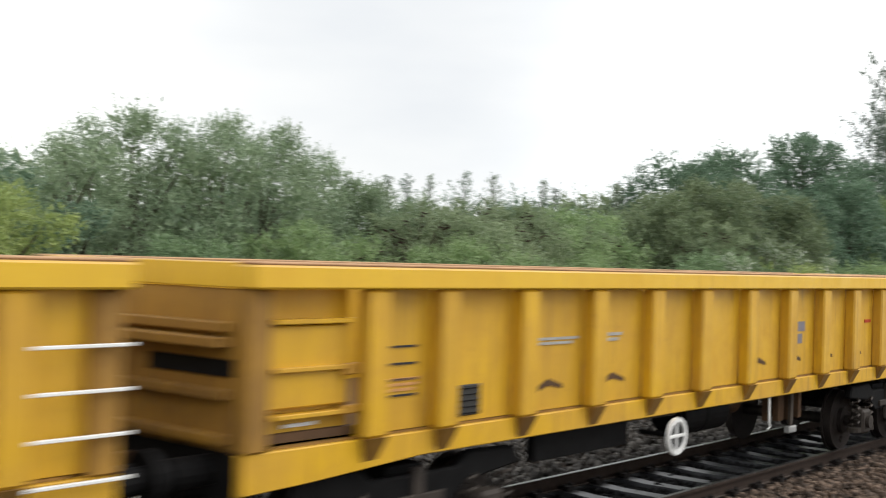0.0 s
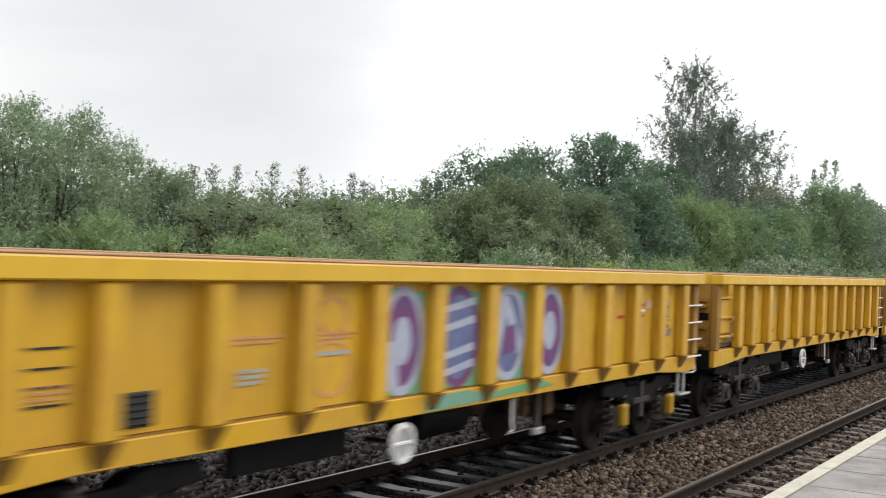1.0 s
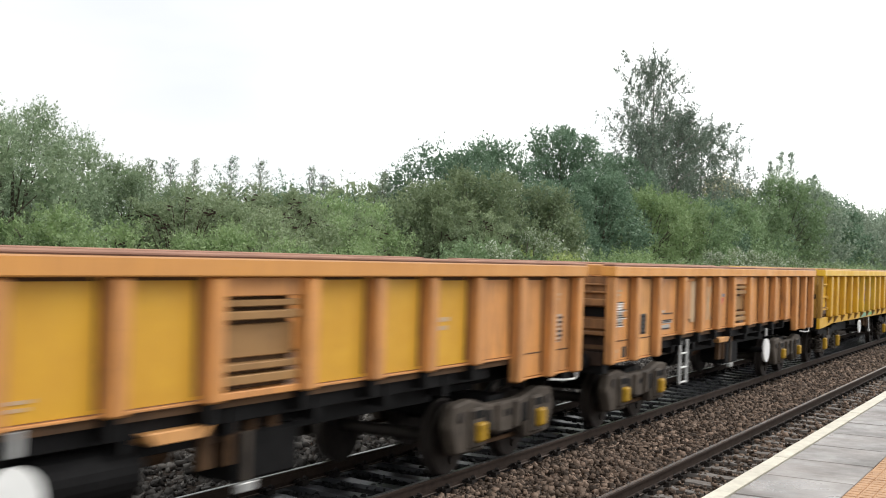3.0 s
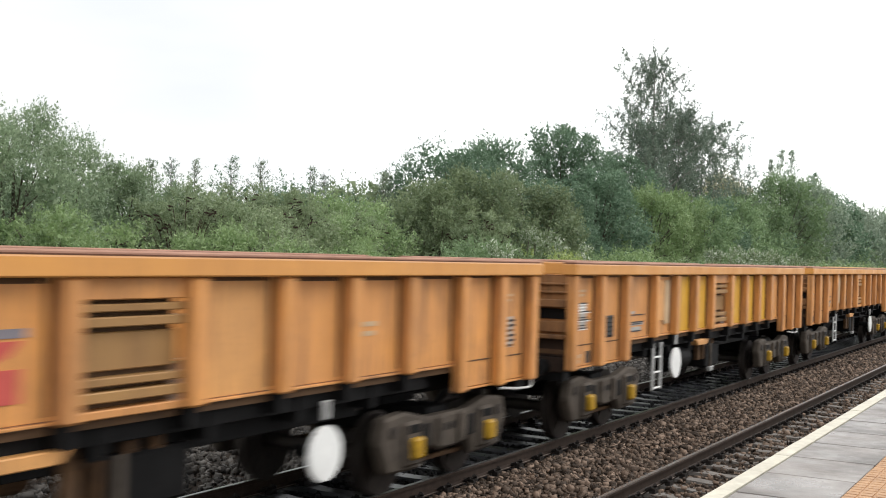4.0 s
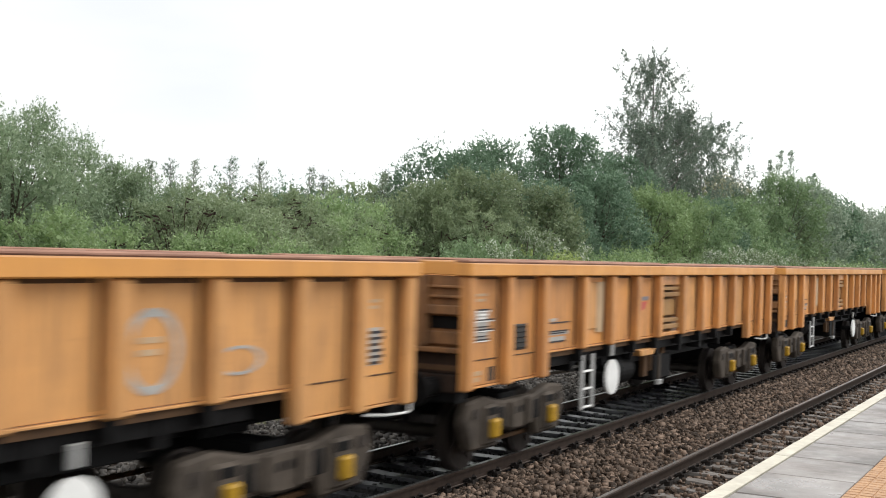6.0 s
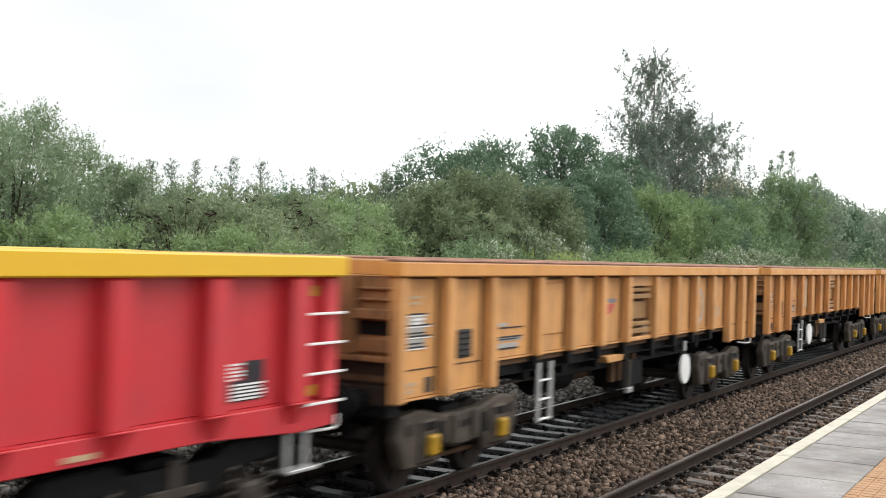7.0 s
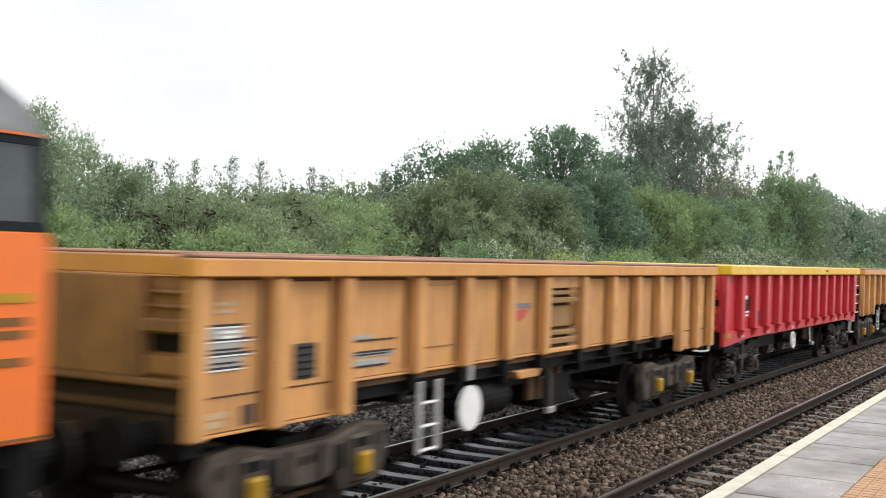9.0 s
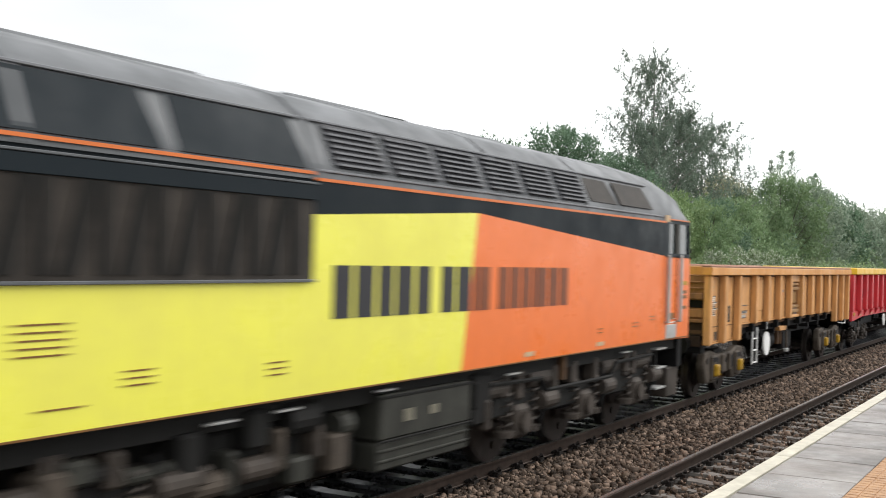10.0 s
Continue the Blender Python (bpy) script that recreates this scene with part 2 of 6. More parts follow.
STONE_BLACK = loose("black_ballast_stone", (0.028, 0.028, 0.030), (0.007, 0.007, 0.007), (0.014, 0.014, 0.014))
STONE_GREY = loose("grey_ballast_stone", (0.165, 0.153, 0.14), (0.022, 0.020, 0.019), (0.065, 0.06, 0.055))
EARTH = plain("grassy_earth", (0.060, 0.068, 0.028), 0.9, 0.0, 0.3, 1.5, 0.5, (0.080, 0.060, 0.036))
BARK = plain("grey_brown_bark", (0.104, 0.088, 0.068), 0.85, 0.0, 0.25, 8.0, 0.5)
BIRCH_BARK = plain("silver_birch_bark", (0.336, 0.320, 0.296), 0.75, 0.0, 0.3, 6.0, 0.4, (0.080, 0.072, 0.064))
LEAF_MID = foliage("mid_green_leaves", (0.150, 0.240, 0.115), (0.290, 0.400, 0.210))
LEAF_DARK = foliage("dark_green_leaves", (0.098, 0.175, 0.108), (0.210, 0.305, 0.200))
LEAF_BRIGHT = foliage("bright_green_leaves", (0.165, 0.262, 0.105), (0.340, 0.440, 0.220))
LEAF_LIME = foliage("yellow_green_leaves", (0.230, 0.310, 0.095), (0.420, 0.490, 0.190))
LEAF_OLIVE = foliage("olive_leaves", (0.155, 0.218, 0.110), (0.325, 0.390, 0.230))
LEAF_BIRCH = foliage("grey_green_birch_leaves", (0.115, 0.165, 0.125), (0.250, 0.305, 0.240))
LEAF_YOUNG = foliage("young_grey_green_leaves", (0.160, 0.225, 0.150), (0.310, 0.380, 0.270))
LEAF_SALLOW = foliage("grey_green_sallow_leaves", (0.170, 0.250, 0.140), (0.370, 0.455, 0.300))
LEAF_PALE = foliage("silvery_leaves", (0.150, 0.220, 0.100), (0.72, 0.75, 0.66), 0.5, (0.50, 0.85))
# distance haze is put into this leaf colour: paler and greyer
LEAF_HAZY = foliage("haze_tinted_leaves", (0.220, 0.295, 0.215), (0.360, 0.430, 0.335))
LEAF_RUSSET = foliage("russet_tinged_leaves", (0.270, 0.280, 0.160), (0.410, 0.400, 0.250))
SEED = plain("brown_seed_spikes", (0.055, 0.036, 0.026), 0.8, 0.0, 0.3, 12.0, 0.2)
TWIG = plain("red_brown_twigs", (0.085, 0.052, 0.040), 0.8, 0.0, 0.25, 9.0, 0.2)
L_ORANGE = paint("loco_orange_paint", (0.80, 0.172, 0.025), (0.71, 0.158, 0.028), (0.34, 0.10, 0.038), 0.26, 0.3)
L_YELLOW = paint("loco_lime_yellow_paint", (0.79, 0.765, 0.095), (0.71, 0.67, 0.10), (0.40, 0.34, 0.09), 0.30, 0.3)
L_BLACK = paint("loco_black_paint", (0.011, 0.016, 0.020), (0.014, 0.019, 0.023), (0.03, 0.029, 0.028), 0.3, 0.45, spec=0.07)
L_ROOF = paint("loco_grey_roof_paint", (0.094, 0.101, 0.110), (0.066, 0.072, 0.078), (0.02, 0.02, 0.02), 0.45, 0.42)
L_SLAT = plain("louvre_slat_paint", (0.20, 0.205, 0.22), 0.5, 0.0, 0.15, 4.0)
FAINT = plain("faint_brown_marking", (0.20, 0.095, 0.03), 0.5, 0.0, 0.2, 9.0, 0.0)
LETTER_BROWN = plain("faded_brown_lettering", (0.20, 0.060, 0.025), 0.45, 0.0, 0.2, 5.0, 0.0)
FOOT = plain("dusty_rail_foot", (0.19, 0.160, 0.14), 0.8, 0.0, 0.25, 6.0)
L_GRILLE = plain("loco_grille_mesh", (0.040, 0.033, 0.027), 0.6, 0.0, 0.3, 5.0, 0.4, spec=0.2)
L_PINSTRIPE = plain("orange_pinstripe", (0.624, 0.160, 0.040), 0.4, 0.0, 0.08, 5.0, 0.0)
L_UNDER = plain("oily_underframe", (0.013, 0.0125, 0.012), 0.7, 0.0, 0.35, 4.0, 0.4, (0.009, 0.009, 0.008), spec=0.15)
L_DIRT = plain("greasy_bogie_steel", (0.062, 0.050, 0.041), 0.7, 0.0, 0.35, 4.0, 0.4, (0.022, 0.018, 0.015), spec=0.25)
BOX_LABEL = plain("grimy_label", (0.20, 0.185, 0.14), 0.6, 0.0, 0.25, 9.0, 0.0)
L_TANK = plain("dusty_grey_tank", (0.040, 0.040, 0.033), 0.7, 0.0, 0.3, 3.0, 0.3)
G_PURPLE = plain("purple_spray_paint", (0.185, 0.05, 0.14), 0.5, 0.0, 0.3, 3.5, 0.0, (0.14, 0.09, 0.25))
G_WHITE = plain("white_spray_paint", (0.46, 0.46, 0.56), 0.5, 0.0, 0.15, 4.0, 0.0, (0.27, 0.33, 0.44))
G_GREEN = plain("green_spray_paint", (0.13, 0.34, 0.14), 0.5, 0.0, 0.2, 3.0, 0.0, (0.20, 0.33, 0.30))
G_BLUE = plain("blue_spray_paint", (0.16, 0.19, 0.36), 0.5, 0.0, 0.25, 4.0, 0.0)


def glass_material():
    m, nt, bsdf = nodes_of("tinted_cab_glass")
    bsdf.inputs["Base Color"].default_value = (0.05, 0.07, 0.075, 1)
    bsdf.inputs["Roughness"].default_value = 0.06
    bsdf.inputs["Transmission Weight"].default_value = 0.35
    v = coords(nt)
    nt.links.new(ramp(nt, varied(nt, 4, v), 0.3, 0.7, (0.04, 0.055, 0.06, 1), (0.07, 0.09, 0.09, 1)), bsdf.inputs["Base Color"])
    return m


GLASS = glass_material()
PATCH_OCHRE = paint("dusty_ochre_paint", (0.34, 0.185, 0.062), (0.25, 0.135, 0.050), (0.10, 0.06, 0.03), 0.5, 0.6)
LIP_RUST = plain("rusty_lip", (0.37, 0.205, 0.145), 0.75, 0.0, 0.25, 2.0, 0.15, (0.20, 0.105, 0.075))
# pale reflection along the yellow rims, painted as a tan lip
LIP_REFLECTION = plain("tan_lip_reflection", (0.50, 0.30, 0.165), 0.7, 0.0, 0.2, 3.0)
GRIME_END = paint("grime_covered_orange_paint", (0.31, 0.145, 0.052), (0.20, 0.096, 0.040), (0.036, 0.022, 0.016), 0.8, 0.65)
END_DARK = plain("dark_brown_end_plate", (0.045, 0.028, 0.020), 0.75, 0.0, 0.3, 4.0, 0.3, (0.018, 0.013, 0.011), spec=0.15)
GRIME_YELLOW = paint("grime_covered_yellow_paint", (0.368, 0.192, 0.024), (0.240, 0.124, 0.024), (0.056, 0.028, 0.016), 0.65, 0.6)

# ---------------------------------------------------------------- building helpers


def part(name, bm, material, parent=None, label="", smooth=False):
    me = bpy.data.meshes.new(name)
    bm.normal_update()
    bm.to_mesh(me)
    bm.free()
    me.materials.append(material)
    if smooth:
        me.polygons.foreach_set("use_smooth", [True] * len(me.polygons))
    ob = new(name, me)
    ob.parent = parent
    if label:
        tagged(ob, label)
    return ob


def box(bm, x0, x1, y0, y1, z0, z1):
    v = [bm.verts.new((x, y, z)) for x in (x0, x1) for y in (y0, y1) for z in (z0, z1)]
    for f in ((0, 1, 3, 2), (4, 6, 7, 5), (0, 4, 5, 1), (2, 3, 7, 6), (0, 2, 6, 4), (1, 5, 7, 3)):
        bm.faces.new([v[i] for i in f])
    return v


def soften(bm, width=0.008, segments=1):
    bmesh.ops.recalc_face_normals(bm, faces=bm.faces)
    bmesh.ops.bevel(bm, geom=bm.edges[:], offset=width, segments=segments, affect="EDGES", clamp_overlap=True)
    return bm


def boxes(*dims, bevel=0.008):
    bm = bmesh.new()
    for d in dims:
        box(bm, *d)
    if bevel:
        soften(bm, bevel)
    return bm


def prism(points, y0, y1, bevel=0.0):
    """A plate with the outline points (x, z), between y0 and y1."""
    bm = bmesh.new()
    a = [bm.verts.new((x, y0, z)) for x, z in points]
    b = [bm.verts.new((x, y1, z)) for x, z in points]
    n = len(points)
    bm.faces.new(a), bm.faces.new(b[::-1])
    for i in range(n):
        bm.faces.new((a[i], b[i], b[(i + 1) % n], a[(i + 1) % n]))
    bmesh.ops.recalc_face_normals(bm, faces=bm.faces)
    if bevel:
        soften(bm, bevel)
    return bm


def drum(bm, centre, axis, radius, length, sides=20, r2=None):
    """A cylinder or cone along axis ('x', 'y', 'z') about centre."""
    turn = {"x": Euler((0, radians(90), 0)), "y": Euler((radians(90), 0, 0)), "z": Euler((0, 0, 0))}[axis].to_matrix().to_4x4()
    bmesh.ops.create_cone(bm, cap_ends=True, segments=sides, radius1=radius, radius2=radius if r2 is None else r2,
                          depth=length, matrix=Matrix.Translation(centre) @ turn)
    return bm


def tube(bm, points, radii, sides=6):
    rings = []
    pts = [Vector(p) for p in points]
    for i, p in enumerate(pts):
        d = (pts[min(i + 1, len(pts) - 1)] - pts[max(i - 1, 0)]).normalized()
        u = d.orthogonal().normalized()
        w = d.cross(u)
        r = radii[i] if isinstance(radii, (list, tuple)) else radii
        rings.append([bm.verts.new(p + (u * math.cos(6.2832 * k / sides) + w * math.sin(6.2832 * k / sides)) * r) for k in range(sides)])
    for a, b in zip(rings, rings[1:]):
        for k in range(sides):
            bm.faces.new((a[k], a[(k + 1) % sides], b[(k + 1) % sides], b[k]))
    bm.faces.new(rings[0][::-1]), bm.faces.new(rings[-1])
    return bm


def disc_plate(cx, cz, rx, rz, y0, y1, hole=0.0, sides=28):
    """An upright oval plate or, with a hole (share of the radius), an oval ring."""
    bm = bmesh.new()
    ring = lambda k, y: [bm.verts.new((cx + rx * k * math.cos(6.2832 * i / sides), y, cz + rz * k * math.sin(6.2832 * i / sides))) for i in range(sides)]
    a, b = ring(1, y0), ring(1, y1)
    if hole:
        c, d = ring(hole, y0), ring(hole, y1)
    for i in range(sides):
        j = (i + 1) % sides
        bm.faces.new((a[i], b[i], b[j], a[j]))
        if hole:
            bm.faces.new((c[i], c[j], d[j], d[i]))
            bm.faces.new((a[i], a[j], c[j], c[i]))
            bm.faces.new((b[i], d[i], d[j], b[j]))
    if not hole:
        bm.faces.new(a), bm.faces.new(b[::-1])
    bmesh.ops.recalc_face_normals(bm, faces=bm.faces)
    return bm


def raw_mesh(name, verts, faces, material):
    """A mesh from numpy arrays of corners and of equal-sided faces."""
    me = bpy.data.meshes.new(name)
    n, k = faces.shape
    me.vertices.add(len(verts))
    me.vertices.foreach_set("co", verts.astype(np.float32).ravel())
    me.loops.add(n * k)
    me.loops.foreach_set("vertex_index", faces.astype(np.int32).ravel())
    me.polygons.add(n)
    me.polygons.foreach_set("loop_start", np.arange(0, n * k, k, dtype=np.int32))
    me.update(calc_edges=True)
    me.materials.append(material)
    return me


def merge(*bms):
    """Several bmeshes as one."""
    out = bms[0]
    for other in bms[1:]:
        me = bpy.data.meshes.new("tmp")
        other.to_mesh(me)
        other.free()
        out.from_mesh(me)
        bpy.data.meshes.remove(me)
    return out


MOVING = []     # (thing, x at 0 s)
WHEELS = []     # (wheelset, its place in the vehicle, radius)

# ---------------------------------------------------------------- ground and railway
def structure(ob, label, category):
    return tagged(ob, label, category, kind="structure")


def ground_sheet():
    xs = np.concatenate([np.array([-1500, -400, -120, -60]), np.arange(-40, 161, 4.0), np.array([200, 300, 500, 900, 2000])])
    ys = np.concatenate([np.array([-1500, -300, -60, -20, -8, 0, 6, 9.0]), np.arange(10, 46, 2.0), np.array([60, 100, 250, 700, 1500])])
    verts = []
    for x in xs:
        for y in ys:
            z = -0.55
            if y > 10.5:
                z = -0.5 + min(1.0, (y - 10.5) * 0.16) + 0.22 * noise.noise(Vector((x * 0.2, y * 0.2, 0)))
            verts.append((x, y, z))
    n = len(ys)
    faces = np.array([(i * n + j, (i + 1) * n + j, (i + 1) * n + j + 1, i * n + j + 1) for i in range(len(xs) - 1) for j in range(n - 1)])
    structure(new("ground", raw_mesh("ground", np.array(verts), faces, EARTH)), "rough grassy earth beside the railway", "ground")


def ballast_bed():
    """One bed under both tracks, a ridge between them, sloping away on the far side."""
    profile = [(1.9, -0.34), (2.4, -0.20), (4.55, -0.20), (4.85, -0.15), (5.4, -0.10), (5.95, -0.15), (6.25, -0.235),
               (8.1, -0.235), (8.5, -0.20), (9.3, -0.24), (11.4, -0.28), (12.4, -0.75)]
    xs = np.concatenate([np.arange(-40, 60, 0.6), np.arange(60, 420, 6.0)])
    verts = [(x, y, z + 0.02 * noise.noise(Vector((x * 1.3, y * 1.7, 3)))) for x in xs for y, z in profile]
    n = len(profile)
    faces = np.array([(i * n + j, (i + 1) * n + j, (i + 1) * n + j + 1, i * n + j + 1) for i in range(len(xs) - 1) for j in range(n - 1)])
    structure(new("ballast_bed", raw_mesh("ballast_bed", np.array(verts), faces, BALLAST)), "bed of brown crushed stone under the rails", "ballast")


def bed_height(y):
    return np.interp(y, [1.9, 2.4, 4.55, 4.85, 5.4, 5.95, 6.25, 8.1, 8.5, 9.3, 11.4, 12.4],
                     [-0.34, -0.20, -0.20, -0.15, -0.10, -0.15, -0.235, -0.235, -0.20, -0.24, -0.28, -0.75])


def scatter_stones(name, label, x0, x1, y0, y1, count, material, size=0.034, seed=1, skip=()):
    rng = np.random.default_rng(seed)
    x, y = rng.uniform(x0, x1, count), rng.uniform(y0, y1, count)
    keep = np.ones(count, bool)
    for yc in skip:
        keep &= np.abs(y - yc) > 0.11
    x, y = x[keep], y[keep]
    n = len(x)
    s = rng.uniform(0.55, 1.35, n) * size
    base = np.array([(i, j, k) for i in (-0.66, 0.66) for j in (-0.66, 0.66) for k in (-0.52, 0.52)], float)
    shape = base[None] * rng.uniform(0.55, 1.25, (n, 8, 3)) * rng.uniform(0.35, 1.9, (n, 1, 3)) * s[:, None, None]
    a = rng.uniform(0, 6.28, n)
    b = rng.uniform(-1.2, 1.2, n)
    ca, sa, cb, sb = np.cos(a)[:, None], np.sin(a)[:, None], np.cos(b)[:, None], np.sin(b)[:, None]
    px = shape[:, :, 0] * cb + shape[:, :, 2] * sb
    pz = -shape[:, :, 0] * sb + shape[:, :, 2] * cb
    py = shape[:, :, 1]
    v = np.stack([px * ca - py * sa + x[:, None], px * sa + py * ca + y[:, None],
                  pz + (bed_height(y) + rng.uniform(-0.024, 0.044, n))[:, None]], -1).reshape(-1, 3)
    f = np.array([(0, 1, 3), (0, 3, 2), (4, 6, 7), (4, 7, 5), (0, 4, 5), (0, 5, 1), (2, 3, 7), (2, 7, 6), (0, 2, 6), (0, 6, 4), (1, 5, 7), (1, 7, 3)])
    faces = (np.arange(n)[:, None, None] * 8 + f[None]).reshape(-1, 3)
    tagged(new(name, raw_mesh(name, v, faces, material)), label, "ballast", kind="stuff")


def black_bed():
    """Black stone between and beside the rails of the used track."""
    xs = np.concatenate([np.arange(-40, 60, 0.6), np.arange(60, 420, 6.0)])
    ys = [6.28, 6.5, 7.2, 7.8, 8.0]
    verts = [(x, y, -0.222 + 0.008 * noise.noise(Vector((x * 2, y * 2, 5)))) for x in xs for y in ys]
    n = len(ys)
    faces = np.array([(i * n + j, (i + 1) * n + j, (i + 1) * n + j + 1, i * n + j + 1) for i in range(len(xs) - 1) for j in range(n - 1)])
    structure(new("oily_ballast", raw_mesh("oily_ballast", np.array(verts), faces, BLACK_BED)), "black stone between the rails", "ballast")


def rail_bm(x0, x1, y):
    out = [(-0.07, -0.159), (0.07, -0.159), (0.07, -0.148), (0.012, -0.125), (0.010, -0.045), (0.035, -0.035), (0.036, -0.006),
           (0.028, 0.0), (-0.028, 0.0), (-0.036, -0.006), (-0.035, -0.035), (-0.010, -0.045), (-0.012, -0.125), (-0.07, -0.148)]
    bm = bmesh.new()
    rings = [[bm.verts.new((x, y + a, b)) for a, b in out] for x in (x0, x1)]
    for i in range(len(out)):
        j = (i + 1) % len(out)
        bm.faces.new((rings[0][i], rings[0][j], rings[1][j], rings[1][i]))
    bm.faces.new(rings[0][::-1]), bm.faces.new(rings[1])
    bmesh.ops.recalc_face_normals(bm, faces=bm.faces)
    return bm


def sleeper_mesh(material):
    bm = bmesh.new()
    pts = [(-1.25, 0.0), (-0.45, 0.0), (-0.3, -0.012), (0.3, -0.012), (0.45, 0.0), (1.25, 0.0)]
    top = [[bm.verts.new((dx, y, z)) for y, z in pts] for dx in (-0.105, 0.105)]
    low = [[bm.verts.new((dx * 1.25, y * 1.005, -0.2)) for y, z in pts] for dx in (-0.105, 0.105)]
    for i in range(len(pts) - 1):
        bm.faces.new((top[0][i], top[0][i + 1], top[1][i + 1], top[1][i]))
        bm.faces.new((top[0][i + 1], top[0][i], low[0][i], low[0][i + 1]))
        bm.faces.new((top[1][i], top[1][i + 1], low[1][i + 1], low[1][i]))
    bm.faces.new((top[0][0], top[1][0], low[1][0], low[0][0]))
    bm.faces.new((top[1][-1], top[0][-1], low[0][-1], low[1][-1]))
    bmesh.ops.recalc_face_normals(bm, faces=bm.faces)
    me = bpy.data.meshes.new("sleeper")
    bm.to_mesh(me)
    bm.free()
    me.materials.append(material)
    return me


def clip_mesh():
    """A spring clip with its cast shoulder."""
    bm = bmesh.new()
    tube(bm, [(-0.085, 0, 0.0), (-0.075, 0.03, 0.06), (0.0, 0.05, 0.085), (0.075, 0.03, 0.06), (0.075, -0.03, 0.03), (0.0, -0.055, 0.03)], 0.021, 6)
    box(bm, -0.06, 0.06, 0.0, 0.07, -0.01, 0.045)
    me = bpy.data.meshes.new("rail_clip")
    bm.to_mesh(me)
    bm.free()
    me.materials.append(CLIP)
    return me


def track(name, yc, first, spacing, material, label):
    home = structure(new(name), label, "railway track")
    for s in (-1, 1):
        r = part("rail", rail_bm(-60, 420, yc + s * 0.7525), RAIL, home, "rusty steel rail")
        part("rail_head", boxes((-60, 420, yc + s * 0.7525 - 0.021, yc + s * 0.7525 + 0.021, 0.0, 0.004), bevel=0), SHINE, r, "polished running surface")
        part("rail_foot", boxes((-60, 420, yc + s * 0.7525 - 0.069, yc + s * 0.7525 - 0.016, -0.149, -0.143), (-60, 420, yc + s * 0.7525 + 0.016, yc + s * 0.7525 + 0.069, -0.149, -0.143), bevel=0), FOOT, r)
    me, cm = sleeper_mesh(material), clip_mesh()
    x = first - spacing * int((first + 4) / spacing)
    i = 0
    while x < 75:
        ob = new("sleeper", me)
        ob.parent = home
        ob.matrix_basis = pose(x, yc + random.uniform(-0.015, 0.015), -0.163, 0, 0, random.uniform(-0.5, 0.5))
        if x < 48:
            for s in (-1, 1):
                for q in (-1, 1):
                    if q == 1 and x > 26:
                        continue
                    c = new("rail_clip", cm)
                    c.parent = home
                    c.matrix_basis = pose(x, yc + s * 0.7525 + q * 0.105, -0.152, 0, 0, 0 if q > 0 else 180)
        x += spacing
        i += 1
    rest = bmesh.new()
    while x < 260:
        box(rest, x - 0.11, x + 0.11, yc - 1.25, yc + 1.25, -0.36, -0.163)
        x += spacing
    tagged(part("far_sleepers", rest, material, home), kind="stuff")


